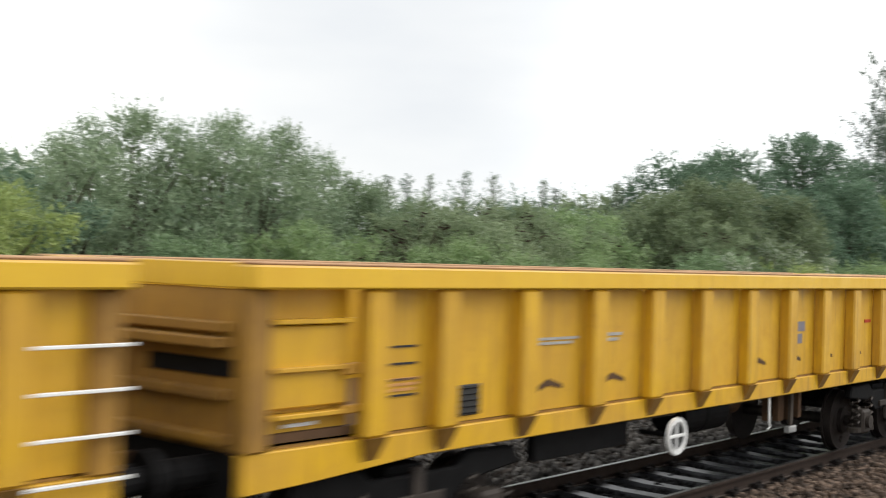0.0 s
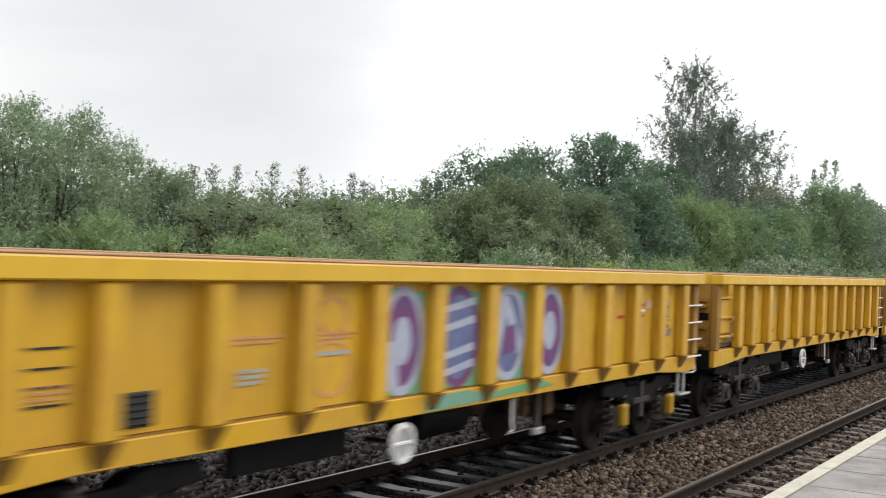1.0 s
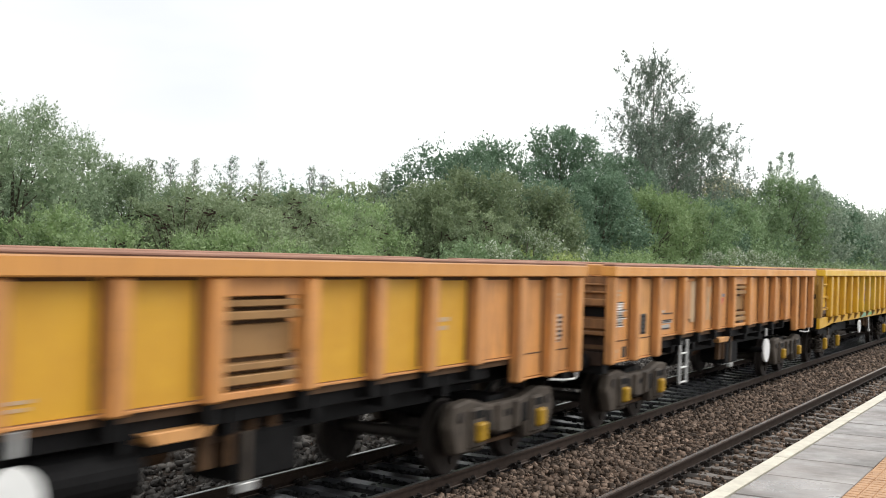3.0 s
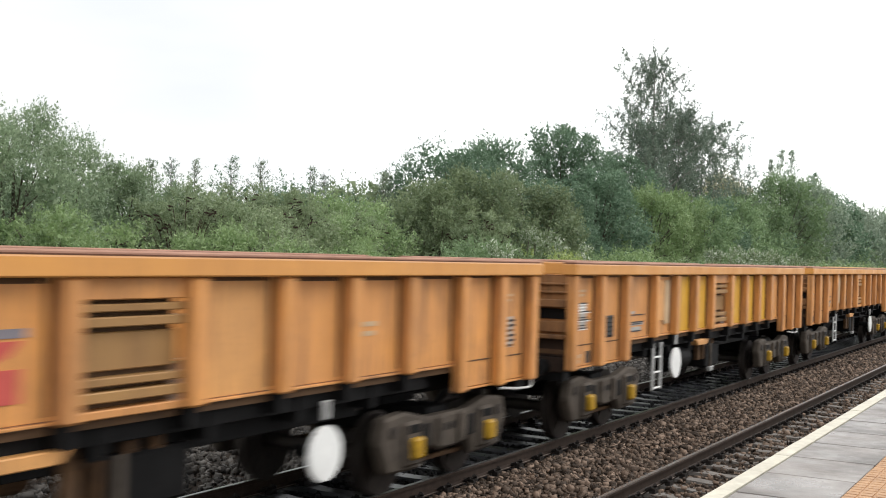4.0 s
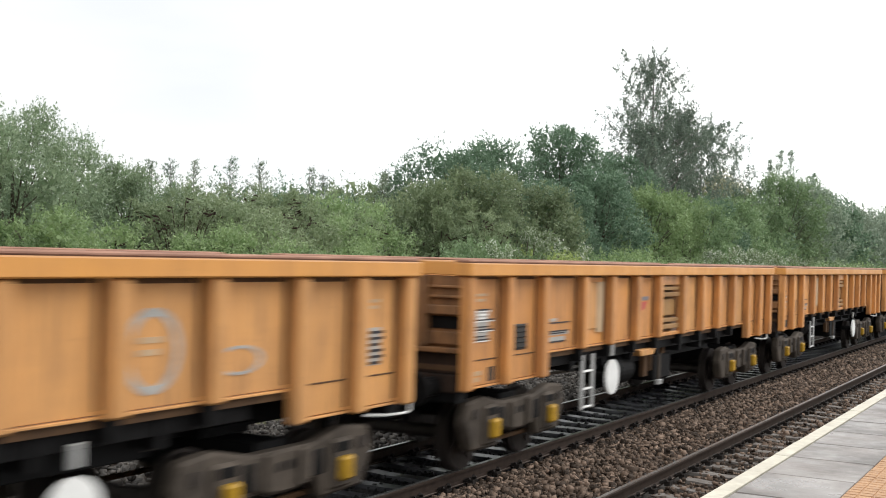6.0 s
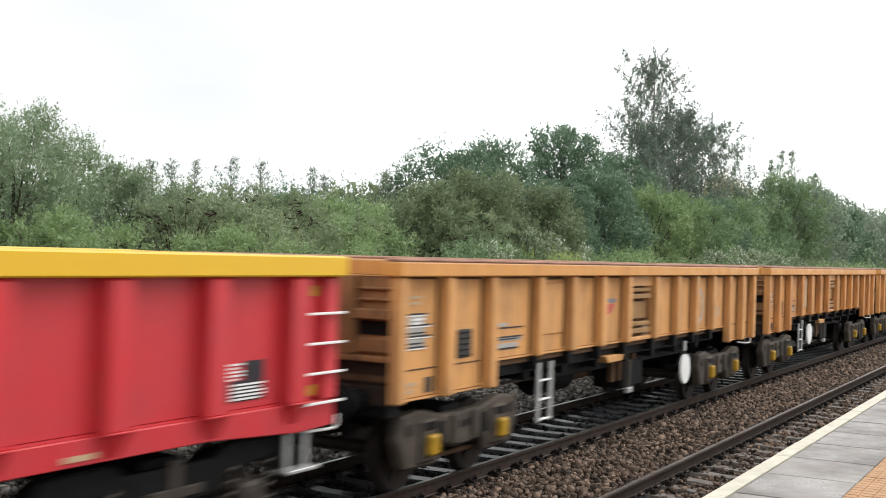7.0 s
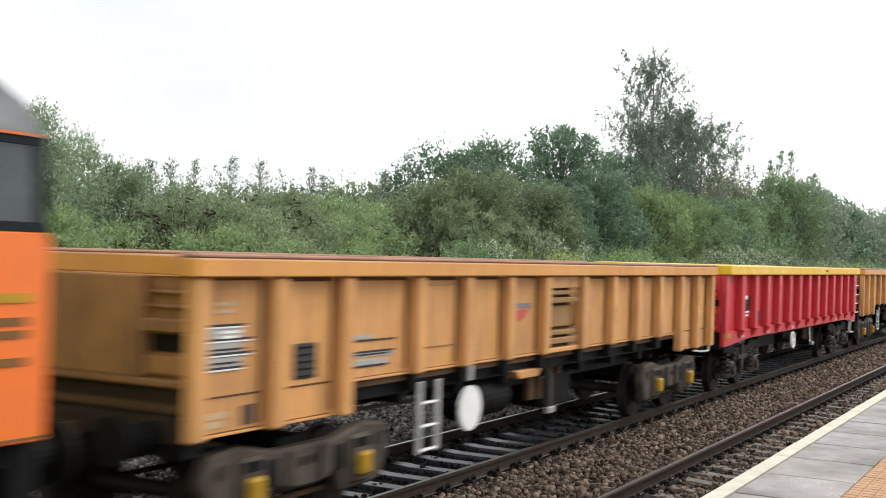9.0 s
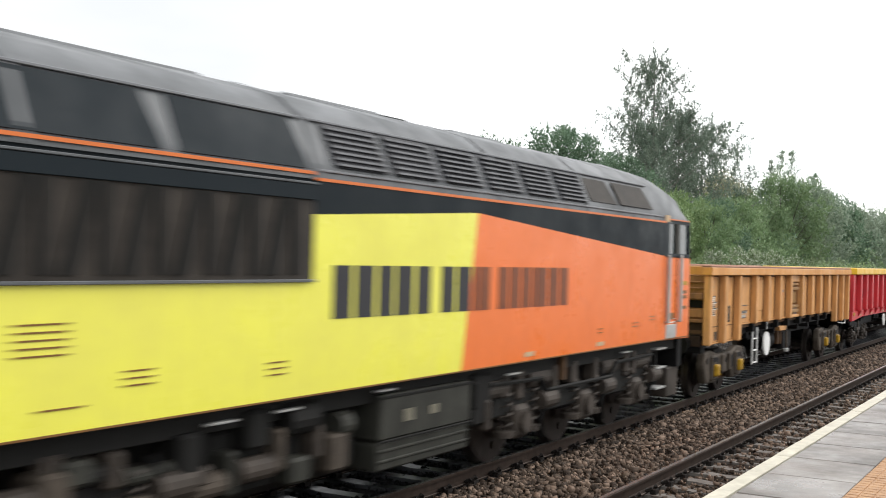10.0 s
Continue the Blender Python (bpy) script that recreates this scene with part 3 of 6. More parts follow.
def platform():
    body = boxes((-60, 220, -6.0, EDGE_Y - 0.10, -0.9, PLAT_Z - 0.06), bevel=0)
    home = structure(part("platform", body, CONCRETE), "concrete station platform with a painted edge", "platform")
    part("platform_coping", boxes((-60, 220, EDGE_Y - 0.14, EDGE_Y - 0.02, PLAT_Z - 0.22, PLAT_Z - 0.062), bevel=0.01), CONCRETE, home)
    part("joint_sand", boxes((-8.0, 46.5, -5.6, EDGE_Y - 0.13, PLAT_Z - 0.058, PLAT_Z - 0.022), bevel=0), DARK, home, "dark dirt in the paving joints")
    # paving slabs along the edge, then buff tactile paving, then plain paving
    me = {}
    slabs = (("paving_slab", 0.880, 0.656, SLAB), ("tactile_paver", 0.395, 0.395, TACTILE), ("edge_slab", 0.8965, 0.125, LINE))
    for nm, lx, ly, mat in slabs:
        bm = boxes((-lx / 2, lx / 2, -ly / 2, ly / 2, -0.06, 0.0), bevel=0.006 if nm != "edge_slab" else 0.0)
        if nm == "tactile_paver":
            for a in range(4):
                for b in range(4):
                    box(bm, (a - 2) * 0.099 + 0.010, (a - 1) * 0.099 - 0.010, (b - 2) * 0.099 + 0.010, (b - 1) * 0.099 - 0.010, -0.001, 0.006)
        m = bpy.data.meshes.new(nm)
        bm.to_mesh(m)
        bm.free()
        m.materials.append(mat)
        me[nm] = m
    rows = [("edge_slab", EDGE_Y - 0.0625, 0.897, 0.38, -7.97, 46), ("paving_slab", EDGE_Y - 0.13 - 0.338, 0.897, 0.38, -7.97, 46)]
    rows += [("tactile_paver", EDGE_Y - 0.80 - 0.2 - 0.4 * k, 0.4, 0.3, -8.0, 30) for k in range(2)]
    rows += [("paving_slab", EDGE_Y - 1.6 - 0.34 - 0.68 * k, 0.897, 0.4 * (k % 2), -7.4, 16) for k in range(9)]
    for nm, y, step, off, x0, x1 in rows:
        x = x0 + off
        while x < x1:
            ob = new(nm, me[nm])
            ob.parent = home
            ob.matrix_basis = pose(x, y, PLAT_Z + random.uniform(-0.002, 0.002), random.uniform(-0.12, 0.12), random.uniform(-0.12, 0.12), 0)
            x += step
    part("far_paving", boxes((-60, -8.1, EDGE_Y - 8, EDGE_Y - 0.13, PLAT_Z - 0.05, PLAT_Z), (16.6, 46.5, -5.6, EDGE_Y - 1.62, PLAT_Z - 0.05, PLAT_Z - 0.002), bevel=0), SLAB, home)
    part("far_edge_line", boxes((-60, -8.1, EDGE_Y - 0.13, EDGE_Y, PLAT_Z - 0.05, PLAT_Z + 0.004), bevel=0), LINE, home)
    part("far_paving", boxes((46.6, 220, EDGE_Y - 6, EDGE_Y - 0.13, PLAT_Z - 0.05, PLAT_Z), bevel=0), SLAB, home)
    part("far_edge_line", boxes((46.6, 220, EDGE_Y - 0.13, EDGE_Y, PLAT_Z - 0.05, PLAT_Z + 0.004), bevel=0), LINE, home)


# ---------------------------------------------------------------- rolling stock
def wheelset(parent, x, radius=0.42, discs=True):
    bm = bmesh.new()
    for s in (-1, 1):
        drum(bm, (0, s * 0.745, 0), "y", radius, 0.11, 28)
        drum(bm, (0, s * 0.685, 0), "y", radius + 0.03, 0.03, 28)
        drum(bm, (0, s * 0.82, 0), "y", radius * 0.45, 0.07, 14)
        for k in range(4):
            drum(bm, (math.cos(k * 1.571) * radius * 0.66, s * 0.805, math.sin(k * 1.571) * radius * 0.66), "y", 0.05, 0.03, 8)
    drum(bm, (0, 0, 0), "y", 0.08, 1.9, 10)
    ob = part("wheelset", bm, TREAD, parent, "worn steel wheels on an axle")
    ob.matrix_basis = pose(x, 0, radius)
    WHEELS.append((ob, x, radius))
    return ob


def coil(bm, x, y, z0, z1, r=0.07, turns=4):
    pts = [(x + r * math.cos(k * 1.047), y + r * math.sin(k * 1.047), z0 + (z1 - z0) * k / (turns * 6)) for k in range(turns * 6 + 1)]
    tube(bm, pts, 0.018, 5)


def cast_bogie(wagon, xc, base=1.64):
    """Bogie with heavy cast side frames and yellow axlebox covers."""
    home = new("bogie")
    home.parent = wagon
    tagged(home, "dusty brown cast bogie with yellow axlebox covers")
    h = base / 2
    out = [(-h - 0.58, 0.62), (-h - 0.50, 0.86), (-h - 0.1, 0.90), (-0.45, 0.80), (0.45, 0.80), (h + 0.1, 0.90), (h + 0.50, 0.86), (h + 0.58, 0.62),
           (h + 0.42, 0.30), (h - 0.25, 0.28), (h - 0.34, 0.50), (0.22, 0.42), (-0.22, 0.42), (-h + 0.34, 0.50), (-h + 0.25, 0.28), (-h - 0.42, 0.30)]
    for s in (-1, 1):
        y0, y1 = sorted((s * 0.98, s * 1.14))
        bm = prism([(xc + a, b) for a, b in out], y0, y1, 0.03)
        for k in (-1, 1):
            ya, yb = sorted((s * 1.12, s * 1.19))
            bm = merge(bm, boxes((xc + k * h - 0.17, xc + k * h + 0.17, ya, yb, 0.34, 0.80), bevel=0.03))
            bm = merge(bm, boxes((xc + k * 0.24 - 0.06, xc + k * 0.24 + 0.06, ya, yb, 0.46, 0.79), bevel=0.02))
        part("side_frame", bm, DUST, home, "dusty cast side frame")
        ya, yb = sorted((s * 1.10, s * 1.148))
        for k in (-1, 1):
            # pocket, hole and gap are dark plates painting the shade inside openings
            part("spring_pocket", prism([(xc + k * 0.50 - 0.10, 0.50), (xc + k * 0.50 + 0.10, 0.50), (xc + k * 0.50 + 0.07, 0.74), (xc + k * 0.50 - 0.07, 0.74)], ya, yb, 0.01), DARK, home)
            part("frame_hole", drum(bmesh.new(), (xc + k * 0.08, s * 1.135, 0.66), "y", 0.045, 0.03, 14), DARK, home)
            part("frame_lug", drum(bmesh.new(), (xc + k * (h + 0.36), s * 1.135, 0.72), "y", 0.06, 0.05, 14), TREAD, home)
            part("horn_gap", boxes((xc + k * h - 0.12, xc + k * h + 0.12, *sorted((s * 1.186, s * 1.194)), 0.68, 0.77)), DARK, home)
        part("brake_link", boxes((xc - h - 0.1, xc + h + 0.1, *sorted((s * 0.9, s * 0.95)), 0.28, 0.33)), RUST_AND_SHADE, home)
        for k in (-1, 1):
            ya, yb = sorted((s * 1.17, s * 1.27))
            part("axlebox_cover", boxes((xc + k * h - 0.09, xc + k * h + 0.09, ya, yb, 0.42, 0.64), bevel=0.025), AXLE_YELLOW, home, "yellow axlebox cover")
    part("bolster", boxes((xc - 0.22, xc + 0.22, -0.98, 0.98, 0.55, 0.86), (xc - 0.35, xc + 0.35, -0.5, 0.5, 0.86, 0.95)), DARK, home)
    for k in (-1, 1):
        wheelset(home, xc + k * h)


def sprung_bogie(wagon, xc, covers, base=1.80):
    """Bogie with plate frames, coil springs and open horn guides."""
    home = new("bogie")
    home.parent = wagon
    tagged(home, "black plate-frame bogie with coil springs" + (" and yellow axle covers" if covers else ""))
    h = base / 2
    out = [(-h - 0.46, 0.78), (-h - 0.40, 0.93), (-h + 0.25, 0.95), (-0.5, 0.84), (0.5, 0.84), (h - 0.25, 0.95), (h + 0.40, 0.93), (h + 0.46, 0.78),
           (h - 0.28, 0.70), (0.42, 0.55), (-0.42, 0.55), (-h + 0.28, 0.70)]
    for s in (-1, 1):
        y0, y1 = sorted((s * 1.00, s * 1.10))
        part("side_frame", prism([(xc + a, b) for a, b in out], y0, y1, 0.02), DARK, home)
        for k in (-1, 1):
            ya, yb = sorted((s * 0.98, s * 1.17))
            part("axlebox", boxes((xc + k * h - 0.15, xc + k * h + 0.15, ya, yb, 0.27, 0.60), bevel=0.03), DUST if covers else L_DIRT, home)
            for q in (-1, 1):
                bm = bmesh.new()
                coil(bm, xc + k * h + q * 0.24, s * 1.07, 0.36, 0.76)
                drum(bm, (xc + k * h + q * 0.24, s * 1.07, 0.33), "z", 0.10, 0.06, 10)
                part("coil_spring", bm, L_DIRT, home)
            if covers:
                ya, yb = sorted((s * 1.16, s * 1.26))
                part("axlebox_cover", boxes((xc + k * h - 0.10, xc + k * h + 0.10, ya, yb, 0.36, 0.66), bevel=0.025), AXLE_YELLOW, home, "yellow axlebox cover")
            else:
                bm = drum(bmesh.new(), (xc + k * h, s * 1.19, 0.44), "y", 0.09, 0.06, 14)
                part("axle_cap", bm, L_DIRT, home)
        ya, yb = sorted((s * 1.08, s * 1.13))
        part("brake_beam", boxes((xc - 0.3, xc + 0.3, ya, yb, 0.60, 0.68), (xc - 0.06, xc + 0.06, ya, yb, 0.40, 0.9)), L_DIRT, home)
    part("bolster", boxes((xc - 0.22, xc + 0.22, -0.98, 0.98, 0.6, 0.9)), DARK, home)
    for k in (-1, 1):
        wheelset(home, xc + k * h)


def end_gear(wagon, x, out, y_lever=-1.2):
    """Headstock, buffers, coupling hook and the white lever at one end; out is -1 or +1."""
    a, b = sorted((x, x - out * 0.22))
    part("headstock", boxes((a, b, -1.15, 1.15, 0.88, 1.22)), DARK, wagon)
    for s in (-1, 1):
        bm = drum(bmesh.new(), (x + out * 0.16, s * 0.865, 1.06), "x", 0.11, 0.34, 14)
        drum(bm, (x + out * 0.35, s * 0.865, 1.06), "x", 0.085, 0.2, 14)
        drum(bm, (x + out * 0.46, s * 0.865, 1.06), "x", 0.19, 0.04, 20)
        part("buffer", bm, DARK, wagon)
    part("coupling", boxes((min(x, x + out * 0.45), max(x, x + out * 0.45), -0.05, 0.05, 0.95, 1.08), (x + out * 0.2 - 0.04, x + out * 0.2 + 0.04, -0.12, 0.12, 0.82, 1.1)), RUST_AND_SHADE, wagon)
    bm = bmesh.new()
    if out > 0:
        tube(bm, [(x - 0.62, -1.14, 0.96), (x - 0.3, -1.19, 0.93), (x + 0.06, -1.21, 0.92), (x + 0.11, -1.21, 0.94), (x + 0.13, -1.20, 1.04)], 0.014, 6)
        part("uncoupling_lever", bm, WHITE, wagon, "white painted steel lever")
        bm = bmesh.new()
    tube(bm, [(x, 0.35, 0.95), (x + out * 0.15, 0.36, 0.6), (x + out * 0.4, 0.3, 0.55), (x + out * 0.5, 0.2, 0.75)], 0.025, 6)
    part("brake_hose", bm, DARK, wagon)


def marks(wagon, x0, x1, z0, z1, rows, material, y=-1.205, thick=0.5, label="", name="data_panel"):
    """Unreadable lettering as bars, painted on the sheet."""
    step = (z1 - z0) / rows
    dims = []
    for i in range(rows):
        ln = (x1 - x0) * (1.0 if i % 3 else 0.85)
        dims.append((x0, x0 + ln, y - 0.006, y + 0.004, z0 + i * step, z0 + i * step + step * thick))
    return part(name, boxes(*dims, bevel=0), material, wagon, label)


def mesh_grille(wagon, x0, x1, z0, z1):
    home = part("vent_grille", boxes((x0, x1, -1.222, -1.195, z0, z1)), MESH_DARK, wagon, "dark mesh grille")
    n = 5
    dims = [(x0 + 0.02, x1 - 0.02, -1.232, -1.222, z0 + (k + 0.35) * (z1 - z0) / n, z0 + (k + 0.5) * (z1 - z0) / n) for k in range(n)]
    part("grille_bar", boxes(*dims, bevel=0), DARK, home)


def under_gear(wagon, length, tank_x, tan=None, seed=0, tank_y=-0.62):
    rng = random.Random(seed)
    part("centre_sill", boxes((0.15, length - 0.15, -0.28, 0.28, 0.86, 1.2), bevel=0.01), DARK, wagon)
    part("floor", boxes((0.1, length - 0.1, -1.18, 1.18, 1.24, 1.30), bevel=0), RUST_AND_SHADE, wagon, "rusty wagon floor")
    bm = drum(bmesh.new(), (tank_x + 0.62, tank_y, 0.84), "x", 0.23, 1.05, 24)
    drum(bm, (tank_x + 0.62, tank_y, 0.84), "x", 0.236, 0.06, 24)
    drum(bm, (tank_x + 0.62, tank_y, 0.84), "x", 0.18, 1.14, 24)
    part("air_tank", bm, DARK, wagon, smooth=False)
    bm = drum(bmesh.new(), (tank_x + 1.7, -0.4, 0.84), "x", 0.15, 0.7, 16)
    part("brake_cylinder", bm, RUST_AND_SHADE, wagon)
    for k in range(7):
        x = 3.4 + k * (length - 6.8) / 6
        part("cross_bearer", prism([(x - 0.05, 1.25), (x + 0.05, 1.25), (x + 0.05, 0.98 + 0.05 * rng.random()), (x - 0.05, 1.0)], -1.14, 1.14), DARK, wagon)
    bm = bmesh.new()
    tube(bm, [(3.0, -0.7, 0.92), (length * 0.5, -0.72, 0.88), (length - 3.0, -0.7, 0.92)], 0.025, 6)
    part("brake_pipe", bm, DUST, wagon)
    for k in range(4):
        x = tank_x + 1.9 + 0.3 * k
        part("brake_rod", boxes((x, x + 0.07 + 0.12 * rng.random(), -0.98, -0.9, 0.62 + 0.1 * rng.random(), 1.1)), RUST_AND_SHADE, wagon)
    part("release_lever", boxes((tank_x + 2.3, tank_x + 2.38, -1.1, -1.06, 0.585, 1.0)), DUST, wagon)
    part("release_handle", boxes((tank_x + 2.22, tank_x + 2.44, -1.12, -1.05, 0.50, 0.58)), GALV, wagon)
    if tan:
        part("longitudinal_beam", boxes((4.4, length - 3.3, -0.90, -0.80, 0.90, 1.16)), DARK, wagon)
        part("equipment_box", boxes((7.2, 8.1, -1.0, -0.5, 0.55, 0.98), bevel=0.03), DARK, wagon)
        part("step_bracket", prism([(tan, 1.14), (tan + 0.75, 1.14), (tan + 0.65, 1.04), (tan + 0.1, 1.04)], -1.22, -0.9, 0.01), OCHRE, wagon, "ochre painted bracket")


def hand_ladder(wagon, x):
    home = part("ladder", boxes((x, x + 0.10, -1.20, -1.17, 0.45, 1.2), (x + 0.38, x + 0.48, -1.20, -1.17, 0.45, 1.2)), GALV, wagon, "galvanised steel step ladder")
    for z in (0.47, 0.72, 0.96):
        part("rung", boxes((x + 0.08, x + 0.42, -1.205, -1.15, z, z + 0.025)), WHITE, home)


def brake_disc(wagon, x, z):
    home = part("brake_disc", disc_plate(x, z, 0.25, 0.25, -1.24, -1.20), WHITE, wagon, "white round brake indicator plate")
    part("disc_tag", boxes((x - 0.02, x + 0.08, -1.22, -1.18, z + 0.30, z + 0.47)), GALV, home)
    bm = drum(bmesh.new(), (x, -1.05, z), "y", 0.06, 0.3, 10)
    part("disc_shaft", bm, DARK, home)


def orange_wagon(at0, label, side=ORANGE, disc="left", yellow=(), logo=False, patches=False, scrawl=None, seed=0):
    """Ballast wagon with 14 posts a side, a step hatch and cast bogies."""
    rng = random.Random(seed)
    L = 13.95
    w = tagged(new("ballast_wagon"), label, "railway wagon", "wagons of the train")
    posts = [(0.02, 0.15), (1.00, 0.17), (2.02, 0.17), (3.32, 0.16), (4.37, 0.17), (5.43, 0.17), (6.46, 0.17), (7.70, 0.18),
             (8.81, 0.17), (9.84, 0.17), (10.88, 0.17), (11.98, 0.17), (12.92, 0.17), (13.77, 0.17)]
    low = lambda x: 1.03 if x < 2.25 or x > 11.6 else 1.31
    for s in (-1, 1):
        f = lambda d0, d1: sorted((s * d0, s * d1))
        for i, (x, wd) in enumerate(posts):
            y0, y1 = f(1.20, 1.335)
            zb = low(x)
            part("post", prism([(x, 2.285), (x + wd, 2.285), (x + wd, zb), (x, zb)], y0, y1, 0.018), side, w)
            if 2.2 < x < 11.5:
                ya, yb = f(0.95, 1.27)
                part("post_foot", prism([(x + 0.02, 1.31), (x + wd - 0.02, 1.31), (x + wd - 0.05, 1.14), (x + 0.05, 1.14)], ya, yb), DARK, w)
        for i in range(len(posts) - 1):
            a, b = posts[i][0] + posts[i][1], posts[i + 1][0]
            zb = low((a + b) / 2)
            m = PATCH_YELLOW if i in yellow and s < 0 else (OCHRE if rng.random() < 0.12 else side)
            if i == 6:
                y0, y1 = f(1.08, 1.13)
                hatch = part("step_hatch", boxes((a, b, y0, y1, zb, 2.285)), RUST_AND_SHADE, w, "recessed step hatch with ledges")
                y0, y1 = f(1.06, 1.26)
                part("hatch_lintel", boxes((a, b, y0, y1, 2.13, 2.285)), side, hatch)
                part("hatch_sill", boxes((a, b, y0, y1, zb, zb + 0.06)), side, hatch)
                for z, h, d in ((2.045, 0.055, 1.25), (1.94, 0.07, 1.26), (1.63, 0.27, 1.19), (1.53, 0.06, 1.25), (1.42, 0.075, 1.26)):
                    y0, y1 = f(1.09, d)
                    part("ledge", boxes((a + 0.02, b - 0.02, y0, y1, z, z + h)), PATCH_OCHRE, hatch)
                continue
            y0, y1 = f(1.17, 1.205)
            part("panel", boxes((a - 0.01, b + 0.01, y0, y1, zb + 0.03, 2.285), bevel=0.004), m, w)
            # dark strip paints the shade next to the following post
            y0, y1 = f(1.2, 1.2075)
            part("rust_seam", prism([(b - 0.045 - rng.uniform(0, 0.03), 2.285), (b, 2.285), (b, zb + 0.06), (b - 0.03 - rng.uniform(0, 0.02), zb + 0.06)], y0, y1), RUST_AND_SHADE, w)
            # dark strip paints the shade under the top rim
            y0, y1 = f(1.2, 1.207)
            part("rust_seam", boxes((a, b - 0.08, y0, y1, 2.262 - rng.uniform(0, 0.02), 2.285), bevel=0), RUST_AND_SHADE, w)
            y0, y1 = f(1.17, 1.225)
            part("lower_flange", boxes((a, b, y0, y1, zb, zb + 0.022), bevel=0.004), side, w)
            if zb < 1.2:
                y0, y1 = f(1.2, 1.214)
                part("seam", boxes((a, b, y0, y1, 1.335, 1.35), bevel=0.003), RUST_AND_SHADE, w)
        y0, y1 = f(1.15, 1.365)
        part("top_rim", boxes((-0.03, L + 0.03, y0, y1, 2.29, 2.435), bevel=0.012), ORANGE_RIM, w, "orange rim with a rusty top")
        y0, y1 = f(1.16, 1.35)
        part("rim_lip", boxes((-0.02, L + 0.02, y0, y1, 2.436, 2.472), bevel=0.012), LIP_RUST, w, "rusty brown lip")
        y0, y1 = f(1.02, 1.12)
        part("side_sill", boxes((2.3, 11.6, y0, y1, 1.1, 1.29)), DARK, w)
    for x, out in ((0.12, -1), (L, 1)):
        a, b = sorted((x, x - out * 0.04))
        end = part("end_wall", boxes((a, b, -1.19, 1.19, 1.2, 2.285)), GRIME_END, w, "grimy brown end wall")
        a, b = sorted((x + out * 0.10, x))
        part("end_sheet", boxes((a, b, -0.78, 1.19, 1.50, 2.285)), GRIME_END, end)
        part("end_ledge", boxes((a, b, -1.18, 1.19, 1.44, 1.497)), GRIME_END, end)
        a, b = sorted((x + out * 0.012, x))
        part("end_recess", boxes((a, b, -1.17, 1.17, 1.21, 1.437)), END_DARK, end, "dark brown lower end plate")
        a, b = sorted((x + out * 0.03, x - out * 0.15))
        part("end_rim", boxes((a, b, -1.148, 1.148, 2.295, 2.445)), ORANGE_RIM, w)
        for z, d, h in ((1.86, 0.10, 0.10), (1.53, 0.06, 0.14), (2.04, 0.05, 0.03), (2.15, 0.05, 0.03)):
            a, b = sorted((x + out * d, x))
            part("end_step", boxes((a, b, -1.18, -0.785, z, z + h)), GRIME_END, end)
        # dark plate paints the shade gap beneath the end step
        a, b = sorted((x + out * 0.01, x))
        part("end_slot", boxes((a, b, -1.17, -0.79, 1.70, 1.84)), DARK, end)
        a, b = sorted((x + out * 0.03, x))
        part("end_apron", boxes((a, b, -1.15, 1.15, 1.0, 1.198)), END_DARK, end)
        end_gear(w, x, out)
    for xc in (1.76, L - 1.85):
        cast_bogie(w, xc)
    under_gear(w, L, 4.9, 5.9, seed, -0.86 if disc == "left" else -0.45)
    marks(w, 0.22, 0.80, 1.57, 1.90, 1, GREY_MARK, thick=1.0, label="grey data panel with worn lettering")
    marks(w, 0.19, 0.84, 1.555, 2.005, 4, INK, y=-1.2085, thick=0.20, name="lettering")
    marks(w, 0.19, 0.83, 1.545, 1.995, 4, WHITE, y=-1.211, thick=0.11, name="lettering")
    marks(w, 0.32, 0.74, 1.60, 1.76, 3, INK, y=-1.2105, thick=0.28, name="lettering")
    marks(w, 0.44, 0.68, 1.80, 1.88, 2, WHITE, y=-1.2105, thick=0.5, name="lettering")
    marks(w, 0.26, 0.56, 1.10, 1.24, 2, PALE_PATCH, thick=0.7, name="lettering")
    marks(w, 0.74, 0.92, 1.09, 1.25, 1, MESH_DARK, thick=1.0, name="label_plate")
    marks(w, 0.38, 0.66, 2.0, 2.12, 2, PALE_PATCH, name="lettering")
    mesh_grille(w, 1.42, 1.75, 1.40, 1.71)
    marks(w, 2.36, 3.06, 1.45, 1.60, 2, GREY_MARK, thick=0.7)
    marks(w, 2.36, 2.72, 1.70, 1.78, 1, GREY_MARK)
    marks(w, 2.35, 3.07, 1.43, 1.70, 2, INK, y=-1.2085, thick=0.14, name="lettering")
    marks(w, 2.35, 3.09, 1.54, 1.81, 2, INK, y=-1.2085, thick=0.12, name="lettering")
    marks(w, 4.55, 4.85, 1.42, 1.52, 2, PALE_PATCH, name="lettering")
    marks(w, 10.2, 10.45, 1.72, 1.90, 2, PALE_PATCH, name="lettering")
    marks(w, 13.18, 13.52, 1.44, 1.80, 1, GREY_MARK, thick=1.0, label="grey data panel with worn lettering")
    marks(w, 13.18, 13.52, 1.45, 1.80, 6, INK, y=-1.2105, thick=0.45, name="lettering")
    marks(w, 13.16, 13.45, 1.98, 2.10, 2, PALE_PATCH, name="lettering")
    marks(w, 3.68, 3.95, 1.80, 1.95, 3, PALE_PATCH, name="lettering")
    part("panel_door", boxes((3.52, 4.28, -1.225, -1.20, 1.55, 2.2), bevel=0.01), OCHRE if seed % 2 else side, w)
    if logo:
        part("faded_logo", boxes((5.62, 6.25, -1.212, -1.2, 1.90, 1.96), bevel=0), BLUE, w, "worn blue and pink paint mark")
